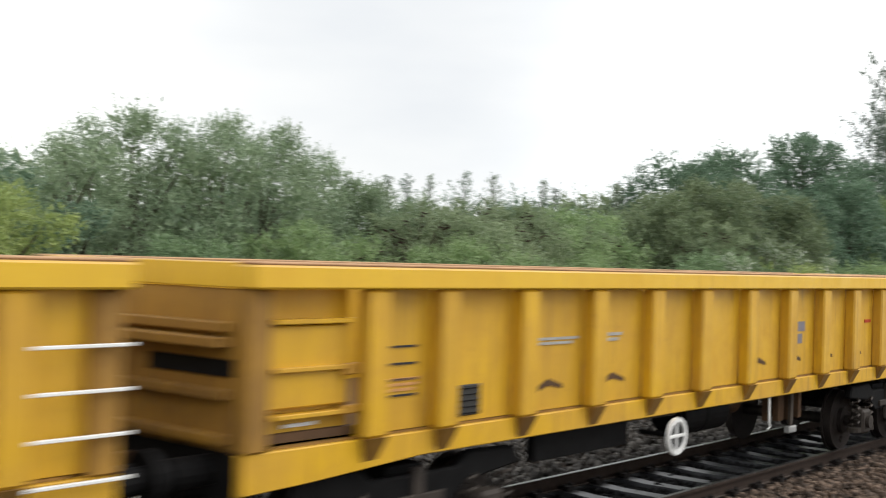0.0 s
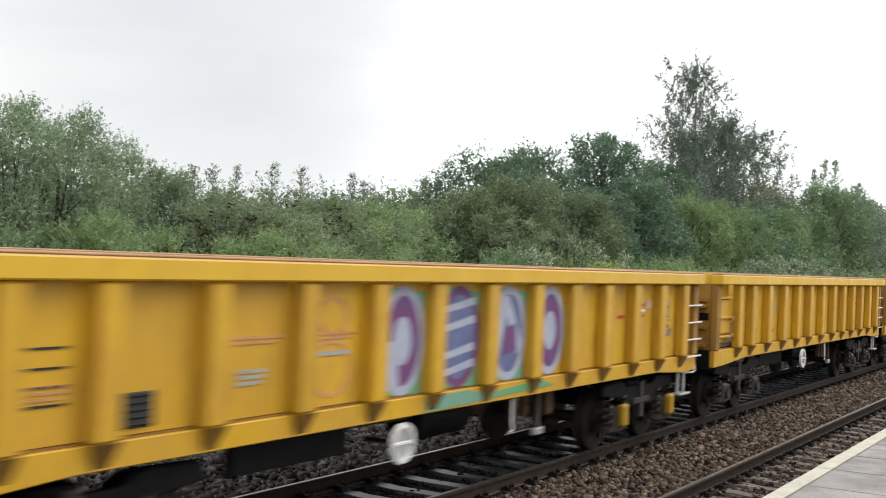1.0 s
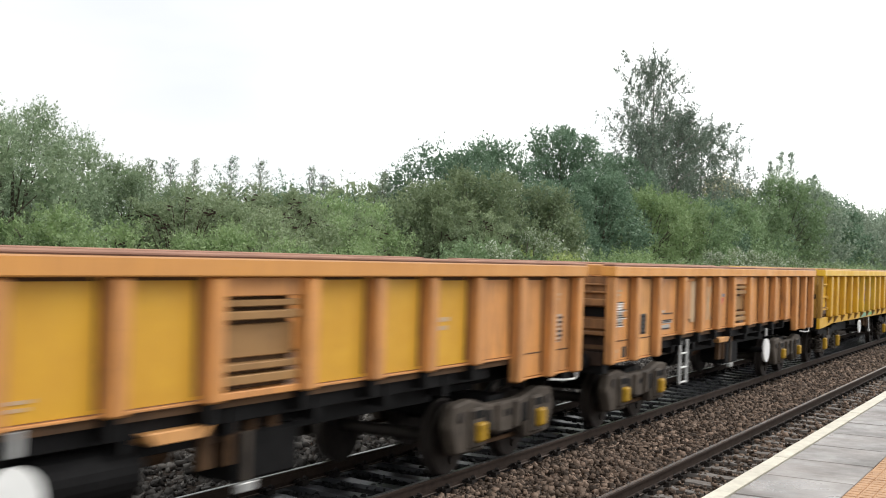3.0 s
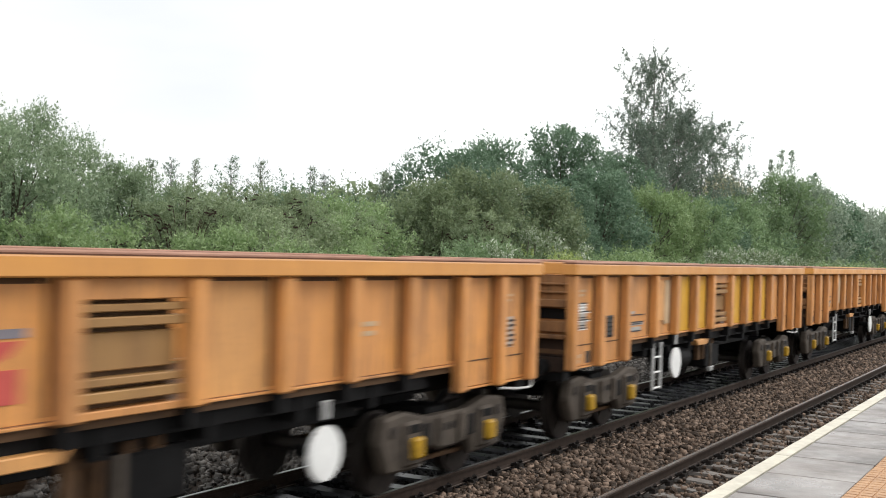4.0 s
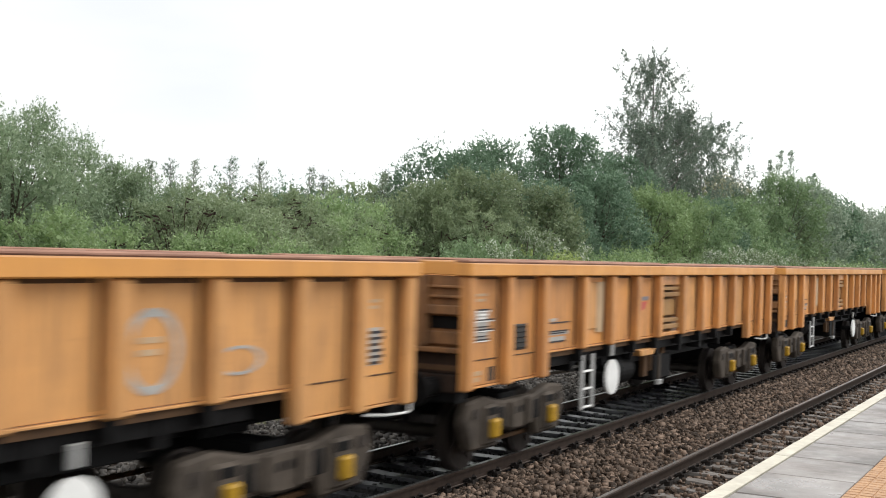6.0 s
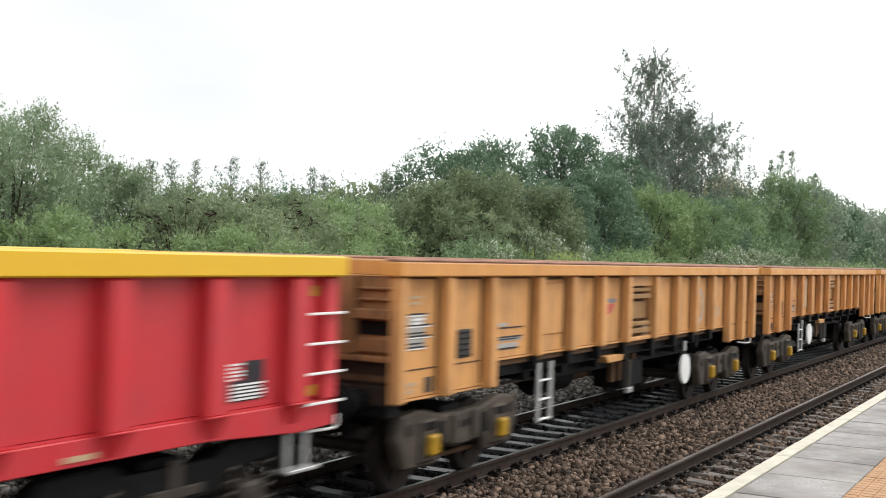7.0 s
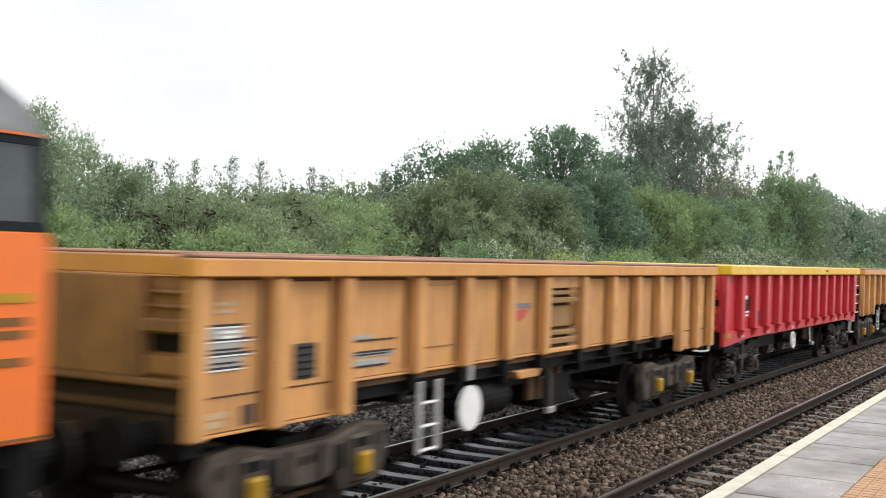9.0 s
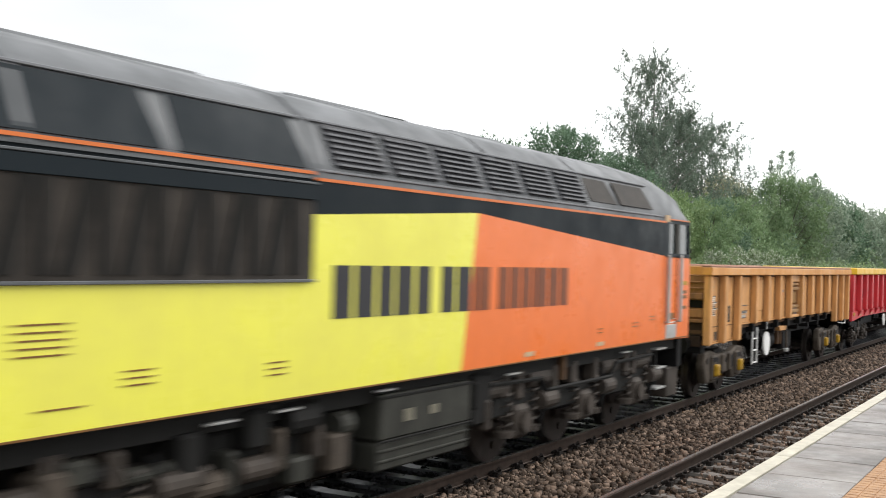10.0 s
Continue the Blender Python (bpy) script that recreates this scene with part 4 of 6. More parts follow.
        part("faded_logo", prism([(5.66, 1.88), (6.2, 1.88), (6.1, 1.78), (5.95, 1.74)], -1.212, -1.2), PINK, w)
    if patches:
        part("pale_patch", boxes((3.54, 3.74, -1.23, -1.2, 1.5, 2.2), bevel=0), PALE_PATCH, w)
        part("pale_patch", boxes((4.02, 4.26, -1.23, -1.2, 1.5, 2.2), bevel=0), PALE_PATCH, w)
    if scrawl == "red":
        part("faded_logo", boxes((5.62, 6.2, -1.213, -1.2, 1.48, 1.70), bevel=0), PINK, w, "faded pink paint patch")
    if scrawl == "grey":
        for x, z, rx, rz in ((10.35, 1.75, 0.3, 0.32), (11.35, 1.62, 0.3, 0.12)):
            part("faded_scrawl", disc_plate(x, z, rx, rz, -1.212, -1.2, 0.8), GREY_MARK, w, "faded sprayed scrawl")
    if scrawl == "letter":
        part("spray_mark", boxes((5.05, 5.13, -1.212, -1.2, 1.5, 2.1), bevel=0), PALE_PATCH, w)
        part("spray_mark", prism([(5.13, 1.8), (5.25, 2.1), (5.33, 2.1), (5.2, 1.8), (5.33, 1.5), (5.25, 1.5)], -1.212, -1.2), PALE_PATCH, w)
    hand_ladder(w, 3.60)
    if disc == "left":
        brake_disc(w, 4.70, 0.83)
    else:
        brake_disc(w, L - 4.33, 0.70)
    MOVING.append((w, at0))
    return w


def graffiti(wagon):
    """Sprayed ovals and strokes over four bays, in white, purple, blue and green."""
    home = new("graffiti")
    home.parent = wagon
    tagged(home, "purple, white and green sprayed graffiti")
    bays = [(5.32, 6.10), (6.34, 7.20), (7.44, 8.28), (8.52, 9.30)]
    for k, (a, b) in enumerate(bays):
        c, hw = (a + b) / 2, (b - a) / 2
        part("spray_ground", prism([(a, 1.25), (b - 0.02, 1.22), (b - 0.04, 1.7), (b, 2.2), (a + 0.3 * hw, 2.25), (a, 1.9)], -1.209, -1.2), (G_GREEN, G_GREEN, G_GREEN, YELLOW)[k], home)
        part("spray_oval", disc_plate(c + 0.02, 1.74, hw * 0.98, 0.52, -1.2115, -1.2), G_WHITE if k != 1 else G_PURPLE, home)
        part("spray_oval", disc_plate(c + 0.01, 1.74, hw * 0.76, 0.43, -1.214, -1.2), G_PURPLE if k % 3 == 0 else G_BLUE, home)
        if k in (0, 3):
            part("spray_oval", disc_plate(c, 1.74, hw * 0.42, 0.23, -1.2165, -1.2), G_WHITE, home)
        if k == 0:
            part("spray_stroke", prism([(a, 1.25), (a + 0.35, 1.32), (a + 0.3, 1.75), (a, 1.72)], -1.218, -1.2), G_WHITE, home)
        if k == 1:
            for z in (1.97, 1.78, 1.5, 1.33):
                part("spray_stroke", prism([(a + 0.02, z), (b - 0.1, z + 0.1), (b - 0.12, z + 0.18), (a + 0.02, z + 0.06)], -1.218, -1.2), G_WHITE, home)
        if k == 2:
            part("spray_stroke", prism([(a, 1.28), (a + 0.15, 1.3), (c, 2.15), (c - 0.18, 2.15)], -1.218, -1.2), G_WHITE, home)
            part("spray_stroke", prism([(c, 2.15), (b - 0.08, 1.6), (b - 0.22, 1.5), (c - 0.1, 2.0)], -1.2185, -1.2), G_WHITE, home)
            part("spray_stroke", prism([(c - 0.12, 1.5), (c + 0.2, 1.55), (c + 0.15, 1.85), (c - 0.05, 1.8)], -1.2195, -1.2), G_PURPLE, home)
    part("spray_ground", prism([(6.1, 1.03), (9.0, 1.1), (8.6, 1.19), (7.4, 1.12), (6.9, 1.19), (6.1, 1.17)], -1.262, -1.25), G_GREEN, home)


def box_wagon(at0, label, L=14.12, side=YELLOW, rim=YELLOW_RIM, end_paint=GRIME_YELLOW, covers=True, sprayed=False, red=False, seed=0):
    """High-sided box wagon: thirteen posts on gussets over a deep side sill."""
    rng = random.Random(seed)
    w = tagged(new("box_wagon"), label, "railway wagon", "wagons of the train")
    posts = [1.07, 1.88, 2.94, 4.03, 5.08, 6.10, 7.20, 8.28, 9.30, 10.31, 11.32, 12.32, 13.28]
    if red:
        posts = [L - 0.75 - 1.045 * (12 - k) for k in range(13)]
    for s in (-1, 1):
        f = lambda d0, d1: sorted((s * d0, s * d1))
        for x in posts:
            y0, y1 = f(1.195, 1.335)
            part("post", boxes((x, x + 0.24, y0, y1, 1.215, 2.29), bevel=0.02), side, w)
            y0, y1 = f(1.255, 1.30)
            bm = bmesh.new()
            a = [bm.verts.new(p) for p in ((x + 0.02, s * 1.256, 1.215), (x + 0.22, s * 1.256, 1.215), (x + 0.22, s * 1.345, 1.215), (x + 0.02, s * 1.345, 1.215),
                                           (x + 0.05, s * 1.256, 1.04), (x + 0.19, s * 1.256, 1.04))]
            for q in ((0, 1, 2, 3), (3, 2, 5, 4), (0, 3, 4), (1, 5, 2), (0, 4, 5, 1)):
                bm.faces.new([a[i] for i in q])
            bmesh.ops.recalc_face_normals(bm, faces=bm.faces)
            part("gusset", bm, GUSSET if not red else side, w, "" if red else "rust-stained gusset")
            if red:
                y0, y1 = f(1.25, 1.36)
                part("gusset_cap", boxes((x - 0.02, x + 0.26, y0, y1, 1.213, 1.228), bevel=0.003), side, w)
        edges = [0.05] + posts + [L - 0.02]
        for i in range(len(edges) - 1):
            a = edges[i] + (0.24 if i else 0.0)
            b = edges[i + 1]
            y0, y1 = f(1.165, 1.20)
            if i == 0 and not red:
                y0, y1 = f(1.08, 1.12)
            part("panel", boxes((a - 0.01, b + 0.01, y0, y1, 1.225, 2.29), bevel=0.004), side, w)
        y0, y1 = f(1.17, 1.255)
        part("side_sill", prism([(0.0, 1.205), (L, 1.205), (L, 0.97), (L - 0.5, 0.95), (L - 1.7, 1.02), (1.8, 1.02), (0.6, 0.95), (0.0, 0.93)], y0, y1, 0.008), side, w)
        y0, y1 = f(1.17, 1.215)
        part("seam", boxes((0.3, L - 0.3, y0, y1, 1.206, 1.222), bevel=0), GUSSET if not red else side, w)
        y0, y1 = f(1.14, 1.365)
        part("top_rim", boxes((-0.02, L + 0.02, y0, y1, 2.295, 2.475 if red else 2.455), bevel=0.014), rim, w, "yellow box-section rim")
        if not red:
            y0, y1 = f(1.15, 1.352)
            part("rim_lip", boxes((-0.01, L + 0.01, y0, y1, 2.456, 2.478), bevel=0.008), LIP_REFLECTION, w, "tan lip with painted pale reflection")
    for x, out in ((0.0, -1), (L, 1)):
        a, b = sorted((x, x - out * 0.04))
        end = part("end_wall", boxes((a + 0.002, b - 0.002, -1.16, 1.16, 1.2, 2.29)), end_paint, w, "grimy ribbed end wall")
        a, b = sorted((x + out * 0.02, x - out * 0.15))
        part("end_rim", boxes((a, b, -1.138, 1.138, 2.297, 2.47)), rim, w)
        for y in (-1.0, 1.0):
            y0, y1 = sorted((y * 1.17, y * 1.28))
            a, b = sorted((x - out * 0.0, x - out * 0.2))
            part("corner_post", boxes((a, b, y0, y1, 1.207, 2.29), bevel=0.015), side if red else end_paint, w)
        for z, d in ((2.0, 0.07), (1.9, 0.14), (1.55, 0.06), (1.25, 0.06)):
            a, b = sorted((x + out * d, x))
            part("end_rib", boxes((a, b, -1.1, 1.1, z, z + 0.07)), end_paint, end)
        # dark plate paints the shade gap beneath the deep rib
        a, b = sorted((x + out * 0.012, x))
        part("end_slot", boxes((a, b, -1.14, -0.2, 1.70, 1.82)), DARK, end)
        end_gear(w, x, out)
    for xc in (1.9, L - 1.9):
        sprung_bogie(w, xc, covers)
    under_gear(w, L, 6.6, None, seed + 20)
    part("deep_sill", boxes((3.6, 5.2, -1.0, -0.9, 0.72, 1.02)), DARK, w)
    # hand wheel
    wx, wz = 5.62, 0.80
    wheel = part("hand_wheel", disc_plate(wx, wz, 0.19, 0.19, -1.34, -1.30, 0.78), WHITE, w, "white brake hand wheel")
    part("spoke", boxes((wx - 0.16, wx + 0.16, -1.33, -1.31, wz - 0.018, wz + 0.018)), WHITE, wheel)
    part("spoke", boxes((wx - 0.018, wx + 0.018, -1.33, -1.31, wz - 0.16, wz + 0.16)), WHITE, wheel)
    part("wheel_plate", disc_plate(wx, wz, 0.15, 0.15, -1.312, -1.305), GALV if sprayed or red else DARK, wheel)
    part("wheel_shaft", drum(bmesh.new(), (wx, -1.1, wz), "y", 0.03, 0.42, 8), DARK, wheel)
    bm = bmesh.new()
    tube(bm, [(8.05, -1.2, 1.0), (8.02, -1.22, 0.72), (8.05, -1.22, 0.66), (7.98, -1.22, 0.64)], 0.014, 6)
    part("pull_handle", bm, WHITE, w)
    # rungs at the forward end, step frames below
    for z in (1.18, 1.44, 1.70, 1.96):
        part("rung", boxes((L - 0.62, L + 0.04, -1.33, -1.30, z, z + 0.022), bevel=0.004), WHITE, w)
    frame_bm = boxes((L - 0.62, L - 0.56, -1.2, -1.16, 0.62, 0.95), (L - 0.36, L - 0.30, -1.2, -1.16, 0.62, 0.95), (L - 0.64, L - 0.2, -1.26, -1.10, 0.60, 0.635))
    part("foot_step", frame_bm, GALV, w, "galvanised foot step")
    if red:
        marks(w, 1.62, 2.0, 1.52, 1.86, 3, INK, thick=0.9)
        marks(w, 1.60, 1.98, 1.46, 1.60, 2, WHITE, y=-1.212, thick=0.5, name="lettering")
        marks(w, 1.60, 1.85, 1.80, 1.88, 1, WHITE, y=-1.212, thick=0.9, name="lettering")
        mesh_grille(w, 2.5, 2.85, 1.27, 1.54)
        marks(w, 12.55, 13.0, 1.46, 1.61, 5, WHITE, thick=0.5)
        part("data_panel", boxes((13.02, 13.28, -1.211, -1.2, 1.455, 1.61), (12.74, 13.28, -1.211, -1.2, 1.29, 1.452), bevel=0), INK, w, "black data panel with white lettering")
        marks(w, 12.86, 13.27, 1.30, 1.445, 5, WHITE, y=-1.213, thick=0.5, name="lettering")
        for x in (1.2, 3.3, 5.7, 9.3, 11.1):
            marks(w, x, x + 0.32, 1.06, 1.14, 1, PALE_PATCH, y=-1.262, name="lettering")
        for z0, z1 in ((2.08, 2.18), (1.255, 1.325)):
            part("warning_label", boxes((-0.075, -0.06, -1.08, -0.88, z0, z1), bevel=0), AXLE_YELLOW, w)
        for x, z in ((0.15, 1.08), (L - 0.55, 1.25), (L - 0.55, 2.12)):
            marks(w, x, x + 0.35, z, z + 0.09, 1, AXLE_YELLOW, y=-1.262 if z < 1.2 else -1.212, thick=1.0, name="warning_label")
        marks(w, 6.4, 6.65, 1.24, 1.30, 1, INK, y=-1.212, name="lettering")
        part("rim_label", boxes((9.1, 9.35, -1.372, -1.36, 2.36, 2.42), bevel=0), RUST_AND_SHADE, w)
    else:
        door = part("end_door", boxes((0.24, 1.02, -1.19, -1.12, 1.47, 2.04), bevel=0.01), side, w, "drop-down step door")
        for z, x1 in ((2.05, 1.02), (1.72, 1.02), (1.40, 1.02)):
            part("door_bar", boxes((0.28, x1, -1.235, -1.12, z, z + 0.035), bevel=0.006), side, door)
        part("latch", boxes((0.92, 1.1, -1.25, -1.19, 1.68, 1.76), (0.92, 1.1, -1.25, -1.19, 1.40, 1.46)), YELLOW_END, door)
        marks(w, 0.45, 0.8, 1.33, 1.38, 1, WHITE, y=-1.13, name="lettering")
        for z in (1.85, 1.72, 1.60, 1.48):
            marks(w, 1.34, 1.80, z, z + 0.016, 1, INK, thick=1.0, name="lettering")
        marks(w, 1.36, 1.76, 1.52, 1.64, 3, OCHRE, thick=0.5, name="lettering")
        mesh_grille(w, 2.22, 2.52, 1.27, 1.52)
        marks(w, 3.3, 3.95, 1.80, 1.88, 2, GREY_MARK if not sprayed else OCHRE, thick=0.6, name="lettering")
        if sprayed:
            marks(w, 3.4, 3.72, 1.48, 1.62, 3, GREY_MARK, thick=0.6, name="lettering")
            part("sprayed_ring", disc_plate(4.62, 2.0, 0.24, 0.17, -1.209, -1.2, 0.80), OCHRE, w)
            part("sprayed_ring", disc_plate(4.62, 1.55, 0.28, 0.25, -1.209, -1.2, 0.86), OCHRE, w)
            part("sprayed_stroke", boxes((4.42, 4.86, -1.211, -1.2, 1.66, 1.70), bevel=0), GREY_MARK, w)
            marks(w, 4.29, 4.98, 1.80, 1.88, 2, OCHRE, thick=0.6, name="lettering")
            graffiti(w)
        else:
            marks(w, 4.3, 4.7, 1.80, 1.90, 2, GREY_MARK, thick=0.6, name="lettering")
            marks(w, 8.5, 9.0, 1.62, 1.92, 2, BLUE, thick=0.8, name="lettering")
            for x in (3.3, 4.35, 7.5, 8.5, 9.5, 10.5):
                part("faded_scrawl", prism([(x, 1.42), (x + 0.2, 1.5), (x + 0.4, 1.44), (x + 0.42, 1.40), (x + 0.2, 1.44), (x + 0.04, 1.39)], -1.207, -1.2), RUST_AND_SHADE, w)
        for x, z in ((10.62, 1.96), (11.02, 1.83), (11.74, 1.98), (11.74, 1.83)):
            marks(w, x, x + 0.26, z, z + 0.04, 1, RED_MARK, thick=1.0, name="lettering")
        marks(w, 11.70, 12.04, 1.905, 1.935, 1, WHITE, thick=1.0, name="lettering")
        marks(w, 12.02, 12.28, 1.94, 2.06, 1, PALE_PATCH, thick=1.0, name="label_plate")
        marks(w, 12.78, 13.10, 1.53, 1.64, 2, BLUE, thick=0.9, name="lettering")
        for k in range(9):
            x, z = 12.70 + rng.uniform(0, 0.16), 1.66 + k * 0.048
            part("faded_scrawl", prism([(x, z), (x + 0.12, z + 0.05), (x + 0.24, z + 0.01), (x + 0.24, z - 0.012), (x + 0.12, z + 0.024), (x, z - 0.022)], -1.2065, -1.2), GREY_MARK if k % 3 else RUST_AND_SHADE, w)
    MOVING.append((w, at0))
    return w


def locomotive(at0):
    """Diesel locomotive, local x = 0 at the cab front and negative behind it."""
    w = tagged(new("locomotive"), "orange, lime yellow and black diesel locomotive with a grey roof", "locomotive")
    half = [(1.39, 1.30), (1.39, 3.13), (1.375, 3.25), (1.215, 3.645), (0.95, 3.85), (0.5, 3.985), (0.0, 4.03)]

    def section(bm, x, k=1.0, narrow=1.0, base=1, lift=0.0):
        pts = [(y * narrow, z if z <= 3.14 else 3.13 + (z - 3.13) * k) for y, z in half[base:]]
        ring = [(-y, z) for y, z in pts] + [(y, z) for y, z in pts[::-1][1:]]
        return [bm.verts.new((x, y, z + lift)) for y, z in ring]

    def loft(rings, bm):
        for a, b in zip(rings, rings[1:]):
            for i in range(len(a) - 1):
                bm.faces.new((a[i], a[i + 1], b[i + 1], b[i]))
        bmesh.ops.recalc_face_normals(bm, faces=bm.faces)
        return bm

    # shell: core below the roof, then the roof itself
    part("body_core", boxes((-19.0, -1.30, -1.365, 1.365, 1.30, 3.16), bevel=0.01), L_BLACK, w)
    bm = bmesh.new()
    rings = [section(bm, x, k, n) for x, k, n in ((-19.0, 1, 1), (-10.75, 1, 1), (-4.8, 1, 1), (-2.3, 1, 1), (-1.75, 1.01, 1), (-1.2, 0.98, 1.0), (-0.72, 0.90, 0.998), (-0.30, 0.74, 0.995), (-0.05, 0.50, 0.985), (0.0, 0.10, 0.97))]
    bm.faces.new(rings[-1])
    part("roof", loft(rings, bm), L_ROOF, w, "smooth grey curved roof", smooth=True)
    for x in (-10.75, -13.9, -7.2, -4.6):
        bm = bmesh.new()
        part("roof_rib", loft([section(bm, x, 1.0, 1.006, lift=0.012), section(bm, x + 0.07, 1.0, 1.006, lift=0.012)], bm), L_ROOF, w)
    for a, b, c in ((-13.4, -11.2, 0.5), (-9.9, -8.2, 0.42), (-6.6, -5.2, 0.4)):
        part("roof_hatch", boxes((a, b, -c, c, 3.9, 4.012 if a < -11 else 4.035), bevel=0.03), L_ROOF, w)
    part("exhaust", boxes((-8.0, -7.4, -0.3, 0.3, 3.92, 4.05), bevel=0.03), DARK, w)

    for s in (-1, 1):
        def f(d0, d1):
            return sorted((s * d0, s * d1))
        y0, y1 = f(1.36, 1.392)
        part("yellow_side", prism([(-19.0, 1.30), (-8.02, 1.30), (-7.72, 2.98), (-10.75, 2.83), (-10.75, 2.27), (-19.0, 2.27)], y0, y1), L_YELLOW, w, "lime yellow side panel")
        part("orange_side", prism([(-8.018, 1.30), (-1.32, 1.30), (-1.32, 2.60), (-7.718, 2.98)], y0, y1), L_ORANGE, w, "orange side panel")
        part("black_side", prism([(-10.75, 2.832), (-7.72, 2.982), (-1.32, 2.602), (-1.32, 3.12), (-10.75, 3.12)], y0, y1), L_BLACK, w, "black upper side panel")
        # the large dark grille
        y0, y1 = f(1.36, 1.40)
        grille = part("side_grille", boxes((-19.0, -10.77, y0, y1, 2.275, 3.10), bevel=0.006), L_GRILLE, w, "large dark air intake grille")
        for k in range(15):
            x = -18.85 + k * 0.53
            ya, yb = f(1.395, 1.420)
            part("grille_fin", prism([(x, 2.32), (x + 0.14, 2.32), (x + 0.30, 2.94), (x + 0.16, 2.94)], ya, yb), L_UNDER, grille)
            part("grille_fin", prism([(x + 0.34, 2.32), (x + 0.44, 2.32), (x + 0.42, 2.94), (x + 0.32, 2.94)], ya, yb), L_UNDER, grille)
        part("grille_header", boxes((-19.0, -10.77, *f(1.395, 1.424), 2.95, 3.075), bevel=0.004), L_BLACK, grille)
        y0, y1 = f(1.385, 1.43)
        part("grille_rail", boxes((-19.0, -10.77, y0, y1, 2.255, 2.28), (-19.0, -10.77, y0, y1, 3.08, 3.10), bevel=0.004), L_ROOF, w)
        y0, y1 = f(1.385, 1.40)
        part("pinstripe", boxes((-10.74, -1.32, y0, y1, 3.118, 3.145), (-19.0, -10.78, y0, y1, 3.168, 3.195), (-1.15, -0.12, y0, y1, 3.172, 3.19), bevel=0), L_PINSTRIPE, w, "thin orange line")
        # upper black flank behind, on the roof's shoulder
        for a, b in ((-12.46, -10.85), (-15.9, -12.60), (-18.9, -16.05)):
            bm = bmesh.new()
            q = [bm.verts.new(p) for p in ((a, s * 1.394, 3.215), (b, s * 1.394, 3.215), (b - 0.12, s * 1.234, 3.63), (a, s * 1.234, 3.63))]
            bm.faces.new(q)
            r = bmesh.ops.extrude_face_region(bm, geom=bm.faces[:])
            bmesh.ops.translate(bm, vec=(0, -s * 0.06, -0.02), verts=[g for g in r["geom"] if isinstance(g, bmesh.types.BMVert)])
            bmesh.ops.recalc_face_normals(bm, faces=bm.faces)
            part("shoulder_panel", bm, L_BLACK, w)
        # gutter above and rail below the shoulder
        part("roof_gutter", boxes((-10.7, -1.9, *f(1.19, 1.236), 3.645, 3.668), (-19.0, -10.8, *f(1.19, 1.236), 3.645, 3.668), bevel=0.004), L_SLAT, w)
        part("shoulder_rail", boxes((-10.7, -1.4, *f(1.375, 1.398), 3.20, 3.222), bevel=0.004), L_SLAT, w)
        # louvred panels on the shoulder
        xs = [-10.45 + 1.0 * k for k in range(6)]
        for k, a in enumerate(xs):
            b = a + 0.88
            slope = lambda t, o: (s * (1.380 + o - 0.160 * t), 3.245 + 0.395 * t)
            bm = bmesh.new()
            q = [bm.verts.new((x, *slope(t, 0.008))) for x, t in ((a, 0.02), (b, 0.02), (b - 0.06, 0.98), (a - 0.06, 0.98))]
            bm.faces.new(q)
            bmesh.ops.recalc_face_normals(bm, faces=bm.faces)
            bmesh.ops.solidify(bm, geom=bm.faces[:], thickness=0.01)
            panel = part("louvre_panel", bm, INK, w, "dark louvred roof panel")
            for j in range(7):
                t = 0.07 + j * 0.135
                yy, zz = slope(t, 0.02)
                ya, yb = sorted((yy - s * 0.02, yy + s * 0.025))
                part("slat", boxes((a + 0.02 - 0.06 * t, b - 0.02 - 0.06 * t, ya, yb, zz, zz + 0.018), bevel=0), L_SLAT, panel)
        for a, b in ((-4.42, -3.45), (-3.32, -1.95)):
            slope = lambda t, o: (s * (1.380 + o - 0.160 * t), 3.245 + 0.395 * t)
            bm = bmesh.new()
            q = [bm.verts.new((x, *slope(t, 0.010))) for x, t in ((a, 0.12), (b, 0.12), (b - 0.22, 0.9), (a - 0.12, 0.9))]
            bm.faces.new(q)
            bmesh.ops.recalc_face_normals(bm, faces=bm.faces)
            bmesh.ops.solidify(bm, geom=bm.faces[:], thickness=0.012)
            part("roof_panel", bm, L_GRILLE, w, "dark roof panel")
        # lettering as plain blocks
        y0, y1 = f(1.385, 1.398)
        x = -10.45
        grow = 1.065
        for ln in (0.34, 0.36, 0.30, 0.36, 0.32, 0.0, 0.32, 0.34, 0.14, 0.28, 0.0, 0.28, 0.30, 0.27, 0.13, 0.33, 0.32, 0.28):
            if ln == 0.0:
                x += 0.16
                continue
            part("letter_block", boxes((x, x + ln * grow * 0.80, y0, y1, 1.93, 2.40), bevel=0), INK if x < -7.95 else LETTER_BROWN, w, "dark block of the company lettering")
            x += ln * grow
        for a, z, nrow, ln in ((-13.9, 1.80, 5, 0.45), (-12.95, 1.55, 3, 0.3), (-13.7, 1.45, 1, 0.4), (-11.35, 1.50, 3, 0.25), (-2.75, 1.55, 2, 0.25), (-2.0, 1.62, 2, 0.25), (-4.1, 1.52, 2, 0.16)):
            dims = [(a, a + ln, y0, y1 + (0.0 if s < 0 else 0.001), z + i * 0.05, z + i * 0.05 + 0.012) for i in range(nrow)]
            part("small_marking", boxes(*dims, bevel=0), FAINT, w)
        # cab side
        y0, y1 = f(1.33, 1.388)
